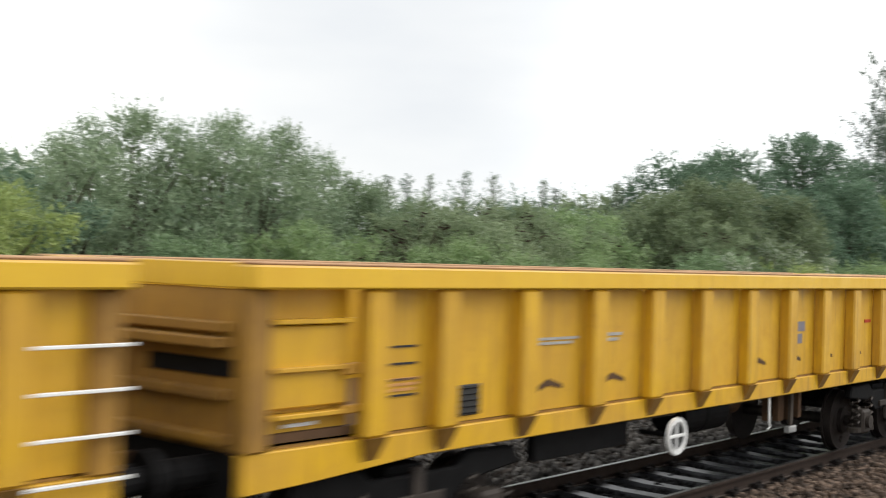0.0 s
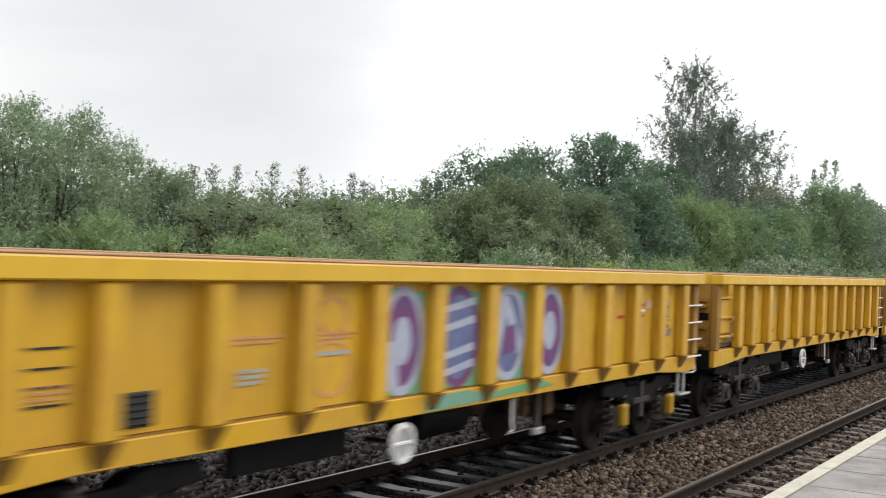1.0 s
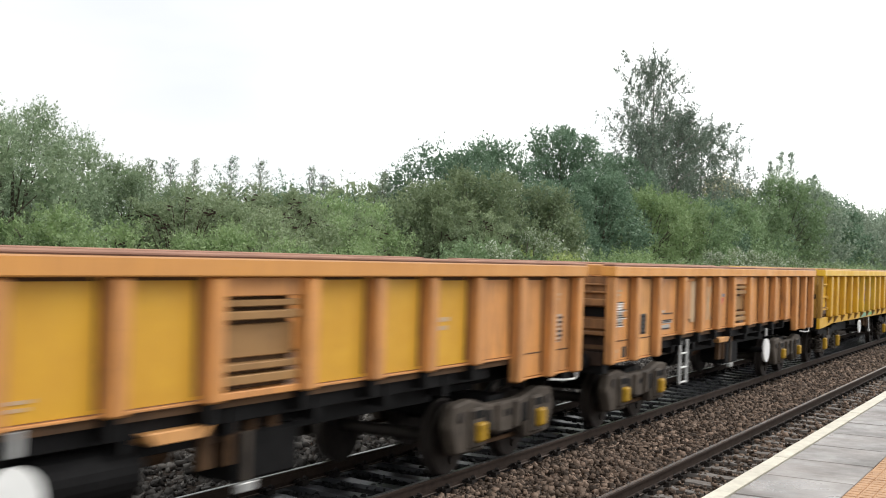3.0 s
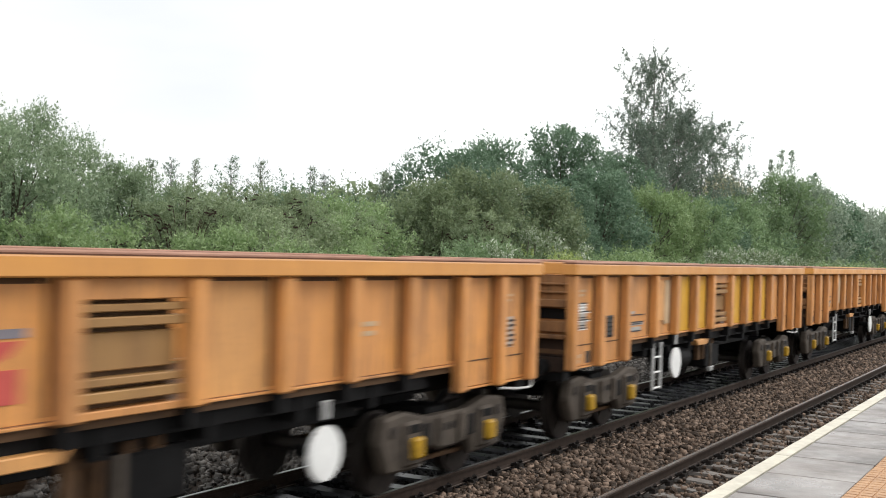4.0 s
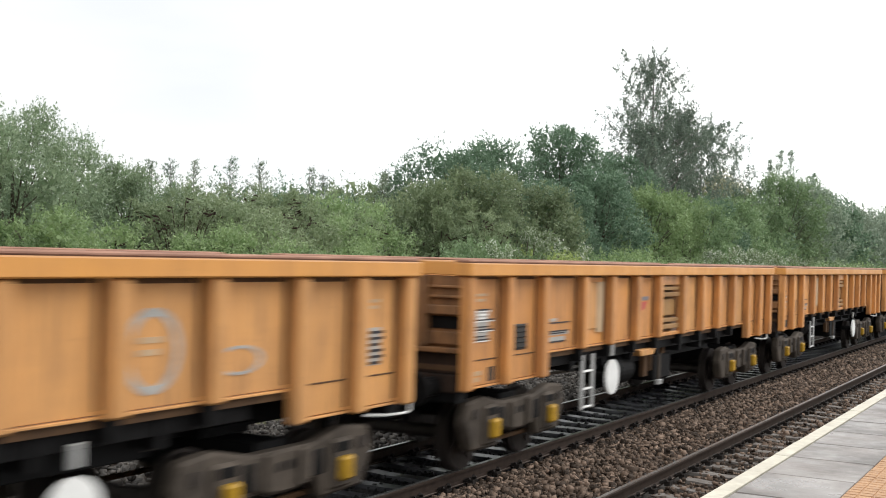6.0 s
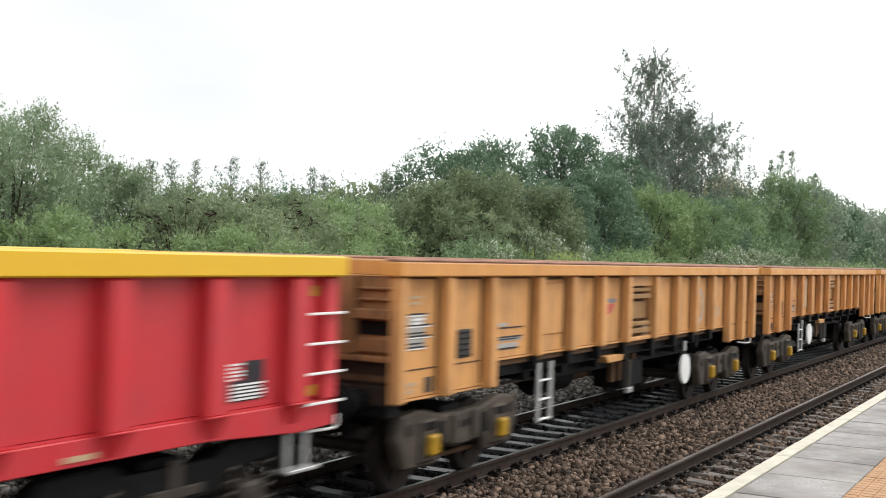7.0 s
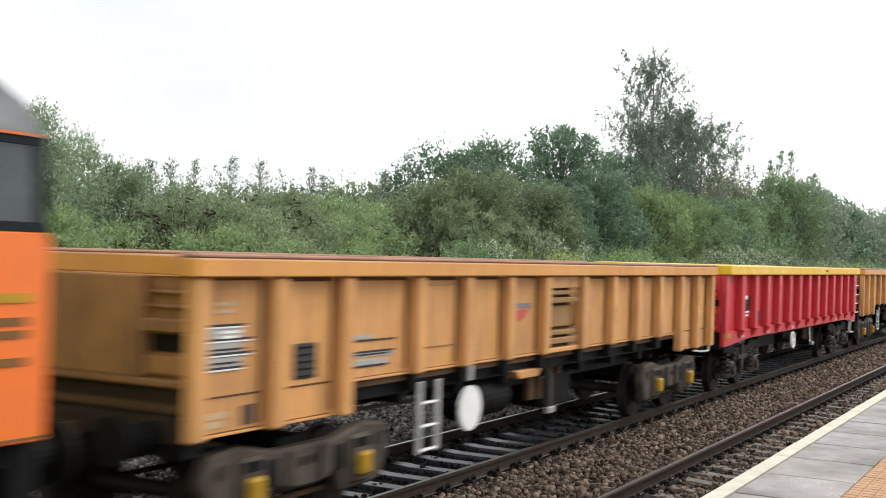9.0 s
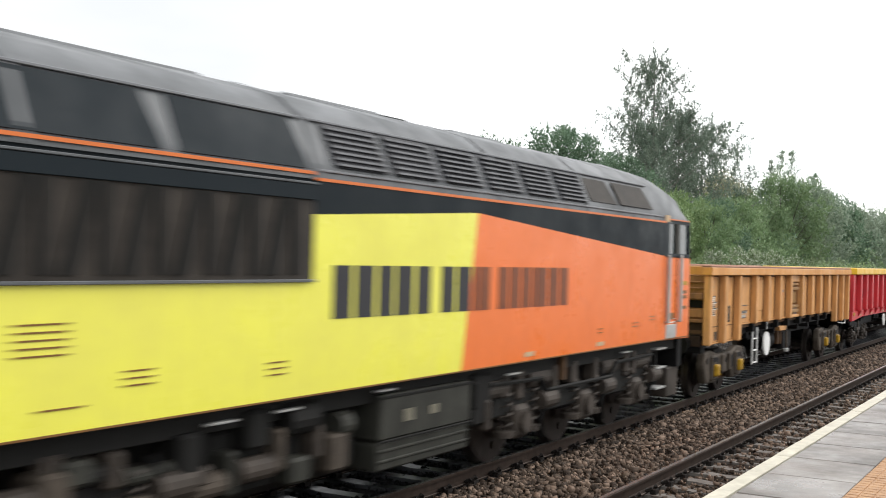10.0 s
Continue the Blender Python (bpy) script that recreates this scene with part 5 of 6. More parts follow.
        part("cab_side", prism([(-1.318, 1.28), (0.0, 1.26), (0.0, 2.5), (-0.03, 2.58), (-1.318, 2.58)], y0, y1, 0.01), L_ORANGE, w, "orange cab side")
        part("cab_upper", prism([(-1.318, 2.582), (-0.0, 2.582), (-0.02, 2.64), (-1.318, 2.64)], y0, y1), L_BLACK, w)
        part("cab_cantrail", prism([(-1.318, 3.17), (-0.05, 3.17), (-0.04, 3.12), (-1.318, 3.12)], y0, y1), L_BLACK, w)
        part("cab_pillar", prism([(-1.318, 2.64), (-1.12, 2.64), (-1.12, 3.12), (-1.318, 3.12)], y0, y1), L_BLACK, w)
        part("cab_pillar", prism([(-0.78, 2.64), (-0.58, 2.64), (-0.60, 3.12), (-0.78, 3.12)], y0, y1), L_TANK, w)
        part("cab_pillar", prism([(-0.09, 2.64), (-0.03, 2.64), (-0.05, 3.12), (-0.12, 3.12)], y0, y1), L_BLACK, w)
        ya, yb = f(1.352, 1.362)
        part("door_window", prism([(-1.12, 2.64), (-0.78, 2.64), (-0.78, 3.12), (-1.12, 3.12)], ya, yb), GLASS, w, "cab door glass")
        part("side_window", prism([(-0.58, 2.64), (-0.09, 2.64), (-0.12, 3.12), (-0.60, 3.12)], ya, yb), GLASS, w, "cab side glass")
        y0, y1 = f(1.384, 1.392)
        part("door_seam", boxes((-1.19, -1.17, y0, y1, 1.32, 2.60), (-0.72, -0.70, y0, y1, 1.32, 2.60), bevel=0), L_UNDER, w)
        for x in (-1.28, -0.66):
            ya, yb = f(1.42, 1.46)
            part("handrail", boxes((x, x + 0.07, ya, yb, 1.55, 2.62), (x + 0.02, x + 0.05, min(s * 1.37, s * 1.45), max(s * 1.37, s * 1.45), 1.55, 1.58), bevel=0.01), GALV, w, "grey steel handrail")
        ya, yb = f(1.386, 1.398)
        part("door_step", boxes((-1.2, -0.68, ya, yb, 1.30, 1.52), bevel=0.006), GALV, w)
        part("warning_label", boxes((-1.35, -1.14, ya, yb, 3.14, 3.24), bevel=0), PALE_PATCH, w)
        part("warning_label", boxes((-0.50, -0.15, ya, yb, 2.14, 2.20), bevel=0), AXLE_YELLOW, w)
        dims = [(-0.50, -0.18, ya, yb, z, z + 0.05) for z in (2.0, 1.92, 1.75)] + [(-1.08, -0.82, ya, yb, 1.6, 1.7)]
        part("small_marking", boxes(*dims, bevel=0), FAINT, w)
        part("small_marking", boxes((-1.12, -0.75, ya, yb, 1.545, 1.56), (-1.10, -0.78, ya, yb, 1.60, 1.612), bevel=0), WHITE, w)
    # cab front
    bm = bmesh.new()
    lines = [[(0.0, -1.33, 1.26), (0.10, -0.8, 1.26), (0.10, 0.8, 1.26), (0.0, 1.33, 1.26)],
             [(0.0, -1.33, 2.5), (0.10, -0.8, 2.5), (0.10, 0.8, 2.5), (0.0, 1.33, 2.5)],
             [(-0.02, -1.33, 2.62), (0.06, -0.8, 2.62), (0.06, 0.8, 2.62), (-0.02, 1.33, 2.62)]]
    vs = [[bm.verts.new(p) for p in ln] for ln in lines]
    for a, b in zip(vs, vs[1:]):
        for i in range(3):
            bm.faces.new((a[i], a[i + 1], b[i + 1], b[i]))
    part("cab_front", bm, L_YELLOW, w, "yellow cab front")
    bm = bmesh.new()
    q = [bm.verts.new(p) for p in ((-0.02, -1.32, 2.62), (0.06, 0.0, 2.62), (-0.02, 1.32, 2.62), (-0.06, 1.3, 3.17), (-0.0, 0, 3.2), (-0.06, -1.3, 3.17))]
    bm.faces.new((q[0], q[1], q[4], q[5])), bm.faces.new((q[1], q[2], q[3], q[4]))
    bmesh.ops.solidify(bm, geom=bm.faces[:], thickness=0.02)
    part("windscreen", bm, GLASS, w, "cab windscreen")
    part("cab_floor", boxes((-1.30, -0.02, -1.32, 1.32, 1.26, 1.32), (-1.36, -1.32, -1.32, 1.32, 1.3, 3.2), bevel=0), L_UNDER, w)
    # running gear and underframe
    part("underframe", boxes((-19.0, -0.1, -1.2, 1.2, 1.08, 1.31)), L_UNDER, w)
    part("buffer_beam", boxes((-0.15, 0.08, -1.25, 1.25, 0.78, 1.27)), DARK, w)
    for s in (-1, 1):
        bm = drum(bmesh.new(), (0.3, s * 0.865, 1.06), "x", 0.11, 0.45, 14)
        drum(bm, (0.54, s * 0.865, 1.06), "x", 0.23, 0.05, 20)
        part("buffer", bm, DARK, w)
        y0, y1 = sorted((s * 1.08, s * 1.30))
        for z in (1.12, 0.82, 0.50):
            part("cab_step", boxes((-1.30, -0.85, y0, y1, z, z + 0.03), bevel=0.004), GALV, w, "steel cab step")
        y0, y1 = sorted((s * 1.0, s * 1.02))
        for x in (-1.32, -0.9):
            part("step_hanger", boxes((x, x + 0.06, *sorted((s * 1.1, s * 1.14)), 0.5, 1.2)), L_UNDER, w)
        # battery and fuel boxes
        y0, y1 = sorted((s * 0.8, s * 1.30))
        tank = part("battery_box", boxes((-9.45, -7.6, y0, y1, 0.72, 1.16), (-9.45, -7.6, *sorted((s * 0.8, s * 1.27)), 0.42, 0.70), bevel=0.02), L_TANK, w, "dusty grey equipment box")
        ya, yb = sorted((s * 1.298, s * 1.31))
        part("box_label", boxes((-9.02, -8.84, ya, yb, 0.87, 0.99), bevel=0), BOX_LABEL, tank)
        for z in (0.50, 0.60):
            part("box_rib", boxes((-9.44, -7.61, *sorted((s * 1.262, s * 1.285)), z, z + 0.03)), L_TANK, tank)
        part("box_label", boxes((-8.5, -8.34, ya, yb, 0.89, 0.98), bevel=0), BOX_LABEL, tank)
        part("box_ridge", boxes((-9.46, -7.59, ya, yb, 0.70, 0.725), (-9.46, -7.59, ya, yb, 1.12, 1.15)), L_UNDER, tank)
        part("fuel_tank", boxes((-11.7, -9.55, *sorted((s * 0.7, s * 1.10)), 0.45, 1.1), bevel=0.08), L_UNDER, w, "oily black fuel tank")
        part("sand_box", boxes((-7.45, -7.0, *sorted((s * 0.95, s * 1.25)), 0.62, 1.2), bevel=0.03), L_UNDER, w)
        part("drain_pipe", boxes((-5.0, -4.9, *sorted((s * 1.2, s * 1.28)), 0.95, 1.3)), RUST_AND_SHADE, w)
    # added backing box, keeps the gaps between the running gear dark
    part("centre_frame", boxes((-18.8, -0.6, -0.62, 0.62, 0.34, 1.09), bevel=0.03), L_UNDER, w, "black backing added behind the running gear")
    for s in (-1, 1):
        y0, y1 = sorted((s * 1.02, s * 1.22))
        for x, z in ((-6.75, 0.98), (-5.55, 1.02), (-3.1, 1.0), (-1.75, 0.98)):
            part("air_reservoir", drum(bmesh.new(), (x, s * 1.10, z), "x", 0.13, 0.62, 16), L_DIRT, w)
        for x in (-6.2, -5.15, -4.5, -3.75, -2.5, -2.2, -1.5):
            part("pipe_bracket", boxes((x, x + 0.16, y0, y1, 0.80, 1.16), bevel=0.025), L_DIRT, w)
        bm = bmesh.new()
        tube(bm, [(-7.0, s * 1.24, 1.05), (-5.6, s * 1.25, 1.02), (-5.4, s * 1.25, 0.86), (-3.2, s * 1.25, 0.86), (-3.0, s * 1.25, 1.04), (-1.4, s * 1.24, 1.06)], 0.028, 6)
        part("brake_pipe", bm, L_UNDER, w)
        part("nose_plough", prism([(-0.5, 0.30), (0.06, 0.30), (0.10, 0.78), (-0.5, 0.78)], *sorted((s * 0.3, s * 1.2)), 0.02), L_DIRT, w)
    # pipes, reservoirs and brackets hung under the body
    rng = random.Random(77)
    for k in range(22):
        x = -13.9 + k * 0.205 + rng.uniform(-0.05, 0.05)
        if k > 19:
            x = -7.45 + (k - 20) * 0.3
        z0 = rng.uniform(0.5, 0.9)
        hgt = rng.uniform(0.14, 0.38)
        m = (L_UNDER, L_DIRT, DUST, L_TANK)[k % 4]
        if k % 3 == 1:
            part("reservoir", drum(bmesh.new(), (x, -1.17, z0 + hgt / 2), "x", hgt * 0.42, rng.uniform(0.2, 0.5), 14), m, w)
        else:
            part("equipment_bracket", boxes((x, x + rng.uniform(0.1, 0.3), -1.28, -1.02, z0, z0 + hgt), bevel=0.03), m, w)
    for x, z in ((-11.95, 1.16), (-11.1, 1.17), (-9.55, 1.20), (-6.7, 1.14), (-2.9, 1.17)):
        part("step_edge", boxes((x, x + 0.32, -1.33, -1.27, z, z + 0.02), bevel=0.004), GALV, w)
    for x in (-6.45, -4.15):
        part("white_label", boxes((x, x + 0.28, -1.398, -1.388, 1.345, 1.40), bevel=0), PALE_PATCH, w)
    for s in (-1, 1):
        part("sole_edge", boxes((-19.0, 0.0, *sorted((s * 1.386, s * 1.397)), 1.285, 1.30), bevel=0), FAINT, w)
    for xc in (-4.05, -15.0):
        bogie = new("bogie")
        bogie.parent = w
        tagged(bogie, "grimy three-axle locomotive bogie")
        for s in (-1, 1):
            y0, y1 = sorted((s * 1.0, s * 1.16))
            out = [(-2.75, 0.62), (-2.6, 0.92), (-1.2, 0.92), (-0.9, 0.80), (0.9, 0.80), (1.2, 0.92), (2.6, 0.92), (2.75, 0.62),
                   (2.2, 0.62), (1.7, 0.56), (0.3, 0.56), (-0.3, 0.56), (-1.7, 0.56), (-2.2, 0.62)]
            part("side_frame", prism([(xc + a, b) for a, b in out], y0, y1, 0.03), L_UNDER, bogie)
            for k in (-2.05, 0.0, 2.05):
                ya, yb = sorted((s * 1.05, s * 1.25))
                bm = boxes((xc + k - 0.2, xc + k + 0.2, ya, yb, 0.34, 0.74), bevel=0.05)
                drum(bm, (xc + k, s * 1.27, 0.54), "y", 0.13, 0.08, 16)
                part("axlebox", bm, L_DIRT, bogie)
                for q in (-0.36, 0.36):
                    bm = bmesh.new()
                    coil(bm, xc + k + q, s * 1.15, 0.45, 0.92, 0.09)
                    drum(bm, (xc + k + q, s * 1.15, 0.42), "z", 0.13, 0.07, 12)
                    part("coil_spring", bm, L_DIRT, bogie)
                part("brake_cylinder", drum(bmesh.new(), (xc + k + 0.72, s * 1.2, 0.74), "x", 0.12, 0.4, 14), L_DIRT, bogie)
                bm = bmesh.new()
                tube(bm, [(xc + k + 0.5, s * 1.2, 1.0), (xc + k + 0.62, s * 1.26, 0.8), (xc + k + 0.55, s * 1.22, 0.5), (xc + k + 0.68, s * 1.2, 0.28)], 0.03, 6)
                part("brake_hanger", bm, DARK, bogie)
                part("frame_bracket", boxes((xc + k - 0.52, xc + k - 0.34, *sorted((s * 1.1, s * 1.22)), 0.86, 1.12), bevel=0.02), L_DIRT, bogie)
        part("transom", boxes((xc - 0.4, xc + 0.4, -1.0, 1.0, 0.5, 1.05)), DARK, bogie)
        for k in (-2.05, 0.0, 2.05):
            wheelset(bogie, xc + k, 0.57)
    MOVING.append((w, at0))


# ---------------------------------------------------------------- trees
def leaf_cloud(centres, spread, per, size, rng):
    """Small leaves in loose clumps."""
    n = len(centres) * per
    c = np.repeat(np.array(centres), per, 0)
    c = c + np.clip(rng.normal(0, 1, (n, 3)), -1.7, 1.7) * np.repeat(np.array(spread), per)[:, None] * np.array([1, 1, 0.8])
    up = np.tile(np.array([[0.0, 0.0, 0.8]]), (n, 1))
    return leaf_triangles(c, rng.normal(0, 1, (n, 3)), up + rng.normal(0, 0.6, (n, 3)), size, 0.6, rng)


def unit(v):
    return v / np.maximum(np.linalg.norm(v, axis=1), 1e-6)[:, None]


def leaf_triangles(p, axis, normal, size, aspect, rng):
    """One pointed leaf at each place, along its axis and facing its normal."""
    a = unit(axis)
    u = unit(np.cross(normal, a))
    s = rng.uniform(0.55, 1.35, (len(p), 1)) * size
    v = np.stack([p - a * s * 0.5 - u * s * aspect * 0.35, p - a * s * 0.1 + u * s * aspect * 0.65, p + a * s * 0.6], 1)
    return v.reshape(-1, 3)


def sprays(start, way, per, size, aspect, rng, face=0.6, loose=0.55):
    """Leaves along short twigs that begin at start and go along way; they face outwards and to the sky."""
    n = len(start) * per
    s, w = np.repeat(start, per, 0), np.repeat(way, per, 0)
    t = rng.uniform(0.03, 1.0, (n, 1))
    d = unit(w)
    p = s + w * t + rng.normal(0, 0.55, (n, 3)) * size * (1.25 - 0.8 * t)
    return leaf_triangles(p, d * 0.7 + rng.normal(0, loose, (n, 3)), d * face + np.array([[0, 0, 0.75]]) + rng.normal(0, 0.42, (n, 3)), size, aspect, rng)


def tapered(bm, a, b, r0, r1, bend, r):
    """A limb that bends slightly on its way."""
    a, b = Vector(a), Vector(b)
    mid = a.lerp(b, 0.5) + Vector((r.uniform(-1, 1), r.uniform(-1, 1), r.uniform(0, 1))) * bend
    tube(bm, [a, mid, b], [r0, (r0 + r1) / 2, r1], 6)


def broad_crown(width, height, size, aspect, layers, rng, r, wood, shoots=14, top=0.35):
    """Crown of overlapping lobes, each a heap of leafy twigs, with upright shoots along the top."""
    low = 0.12 * height
    n_lobes = int(np.clip(14 + width * height * 0.62, 20, 60))
    parts_ = []
    want = float(np.clip(layers * width * (height - low) / (0.30 * size * size), 3500, 27000))
    per = 9
    m = max(8, int(want / n_lobes / per))
    tops = []
    tapered(wood, (0, 0, -0.1), (0, 0, height * 0.5), 0.035 * height ** 0.5, 0.02, 0.0, r)
    for k in range(n_lobes):
        h = (k + r.uniform(0.1, 0.9)) / n_lobes
        az = k * 2.4 + r.uniform(-0.5, 0.5)
        env = math.sqrt(max(0.03, 1 - ((h - top) / (1.04 - top if h > top else 0.75)) ** 2))
        rad = width * 0.5 * env * math.sqrt(r.uniform(0.2, 1.0)) * 0.80 * (0.25 if k % 4 == 1 else 1.0)
        b = width * r.uniform(0.09, 0.150) * (1.0 - 0.2 * h)
        c = np.array([math.cos(az) * rad, math.sin(az) * rad, low + (height - low) * (0.06 + 0.86 * h) - 0.25 * b])
        if h > 0.45:
            tops.append((c, b))
        tapered(wood, (0, 0, height * r.uniform(0.05, 0.45)), tuple(c * np.array([0.9, 0.9, 1.0])), 0.022 * height ** 0.5, 0.010, 0.15, r)
        d = unit(rng.normal(0, 1, (m, 3)) + np.array([[math.cos(az) * 0.35, math.sin(az) * 0.35, 0.45]]))
        start = c + d * b * rng.uniform(0.45, 1.0, (m, 1)) * np.array([[1.05, 1.05, 0.8]])
        way = unit(d * 0.75 + rng.normal(0, 0.3, (m, 3)) + np.array([[0, 0, 0.45]])) * b * rng.uniform(0.2, 0.95, (m, 1))
        parts_.append(sprays(start, way, per, size, aspect, rng))
        core = c + np.clip(rng.normal(0, 0.36, (70, 3)), -0.6, 0.6) * b
        parts_.append(leaf_triangles(core, rng.normal(0, 1, (70, 3)), rng.normal(0, 1, (70, 3)), b * 0.26, 0.8, rng))
    if shoots and tops:
        pick = [tops[r.randrange(len(tops))] for _ in range(shoots)]
        start = np.array([c + np.array([r.uniform(-0.7, 0.7) * b, r.uniform(-0.7, 0.7) * b, b * 0.55]) for c, b in pick])
        way = np.array([(r.gauss(0, 0.16), r.gauss(0, 0.16), 1.0) for _ in pick]) * np.array([[r.uniform(0.5, 1.1) * b] for c, b in pick])
        parts_.append(sprays(start, way, 20, size * 0.8, aspect * 0.8, rng, 0.2))
    return parts_


def birch_crown(width, height, size, rng, r, wood, lean=0.0, low=0.16):
    """Ascending limbs from one trunk, hung with drooping leafy strands, sky between them."""
    tip = Vector((lean, 0, height * 0.97))
    tapered(wood, (0, 0, -0.1), tip, 0.012 * height, 0.02, 0.12, r)
    start, way, light, light_way = [], [], [], []
    for k in range(76):
        f = low + (0.98 - low) * (k + r.random()) / 76
        a = k * 2.4 + r.uniform(-0.6, 0.6)
        at = Vector((lean * f, 0, height * 0.97 * f))
        reach = width * 0.5 * (1.03 - f) ** 0.55 * (0.55 + 0.9 * min(1.0, f / 0.45)) * r.uniform(0.55, 1.0) * 0.9
        end = at + Vector((math.cos(a) * reach, math.sin(a) * reach, reach * r.uniform(0.45, 1.0)))
        end.z = min(end.z, height * 0.99)
        tapered(wood, at, end, 0.0035 * height * (1.1 - f), 0.012, 0.1 * reach, r)
        for q in range(11):
            t = r.uniform(0.15, 1.0)
            p = at.lerp(end, t) + Vector((r.gauss(0, 0.22), r.gauss(0, 0.22), r.gauss(0.05, 0.18)))
            start.append(p)
            drop = r.uniform(0.5, 1.5) * (0.45 + 0.55 * (1 - f)) * min(1.4, height / 11)
            way.append(Vector((math.cos(a) * 0.25, math.sin(a) * 0.25, -1.0)) * drop)
        for q in range(3):
            light.append(at.lerp(end, r.uniform(0.75, 1.0)))
            light_way.append((end - at).normalized() * r.uniform(0.4, 0.9) + Vector((0, 0, r.uniform(-0.1, 0.45))))
    return [sprays(np.array(start), np.array(way), 25, size, 0.5, rng, 0.3, 0.7), sprays(np.array(light), np.array(light_way), 18, size, 0.5, rng, 0.3, 0.6)]


def sapling_crown(width, height, size, rng, r, wood):
    """A leader with slender rising branches, thinning out to a bare-looking tip."""
    tapered(wood, (0, 0, -0.1), (r.uniform(-0.1, 0.1), 0, height * 0.98), 0.035, 0.006, 0.06, r)
    start, way = [], []
    for k in range(48):
        f = 0.25 + 0.74 * (k + r.random()) / 48
        a = k * 2.4 + r.uniform(-0.7, 0.7)
        reach = width * 1.05 * (1.0 - f) ** 0.8 * r.uniform(0.4, 1.0) + 0.02
        at = Vector((0, 0, height * f * 0.98))
        w = Vector((math.cos(a) * reach, math.sin(a) * reach, reach * r.uniform(0.6, 1.2)))
        tube(wood, [at, at + w * 0.9], [0.010, 0.004], 5)
        for q in range(3):
            start.append(at + w * r.uniform(0.0, 0.35))
            way.append(w * r.uniform(0.55, 0.8) + Vector((r.gauss(0, 0.1), r.gauss(0, 0.1), r.gauss(0, 0.08))))
    return [sprays(np.array(start), np.array(way), 13, size, 0.5, rng, 0.3, 0.6)]


def arching_crown(width, height, size, rng, r, wood, spikes):
    """Long arching stems from one root, with narrow leaves and brown seed spikes at their ends."""
    start, way = [], []
    for k in range(44):
        a = k * 2.4 + r.uniform(-0.5, 0.5)
        out = width * 0.5 * r.uniform(0.25, 1.0)
        top = height * r.uniform(0.62, 1.0) * (1.0 - 0.22 * out / (width * 0.5))
        pts = [Vector((math.cos(a) * out * e, math.sin(a) * out * e, top * f)) for e, f in ((0.05, 0), (0.3, 0.45), (0.68, 0.86), (0.92, 1.0), (1.08, 0.97))]
        tube(wood, pts, [0.022, 0.018, 0.012, 0.008, 0.005], 5)
        for i in range(3):
            for q in range(9):
                p = pts[i + 1].lerp(pts[i + 2] if i < 3 else pts[4], r.random())
                start.append(p)
                way.append(Vector((math.cos(a) * 0.4 + r.gauss(0, 0.6), math.sin(a) * 0.4 + r.gauss(0, 0.6), r.uniform(-0.2, 0.7))) * r.uniform(0.18, 0.42))
        for q in range(2):
            d = Vector((math.cos(a) + r.gauss(0, 0.5), math.sin(a) + r.gauss(0, 0.5), r.uniform(-0.35, 0.5))).normalized() * r.uniform(0.16, 0.26)
            tube(spikes, [pts[4 - q], pts[4 - q] + d * 0.5, pts[4 - q] + d], [0.012, 0.030, 0.005], 6)
    return [sprays(np.array(start), np.array(way), 11, size, 0.42, rng, 0.4, 0.6)]


GROWN = [0]


def plant(name, kind, leaf, x, y, width, height, label, category="tree", bark=None, layers=2.8, aspect=0.55, shoots=14, lean=0.0, coarse=1.0, top=0.35):
    """One tree or bush with its trunk and crown, rooted in the bank; height is its top above the rails."""
    GROWN[0] += 1
    seed = 400 + GROWN[0]
    rng, r = np.random.default_rng(seed), random.Random(seed)
    gz = -0.6 + min(1.0, max(0.0, (y - 10.5) * 0.16))
    tall = (height - gz) * (1.03 if kind == "arching" else 1.07)
    size = max(0.065, 0.0022 * math.hypot(x, y)) * coarse
    home = tagged(new(name), label, category)
    home.matrix_basis = pose(x, y, gz)
    wood, spikes = bmesh.new(), bmesh.new()
    if kind == "birch":
        made = birch_crown(width, tall, size * 0.9, rng, r, wood, lean)
    elif kind == "sapling":
        made = sapling_crown(width, tall, size * 0.8, rng, r, wood)
    elif kind == "arching":
        made = arching_crown(width, tall, size * 1.15, rng, r, wood, spikes)
    else:
        made = broad_crown(width, tall, size, aspect, layers, rng, r, wood, shoots, top)
    v = np.concatenate(made)
    v[:, 2] *= tall / np.percentile(v[:, 2], 99.95)
    v[:, 2] = np.maximum(v[:, 2], 0.02)
    crown = new("crown", raw_mesh("crown", v, np.arange(len(v)).reshape(-1, 3), leaf))
    crown.parent = home
    part("trunk", wood, bark or BARK, home)
    if kind == "arching":
        tagged(part("seed_spike", spikes, SEED, home, "brown dried flower spikes"), kind="stuff")
    else:
        spikes.free()
    return home


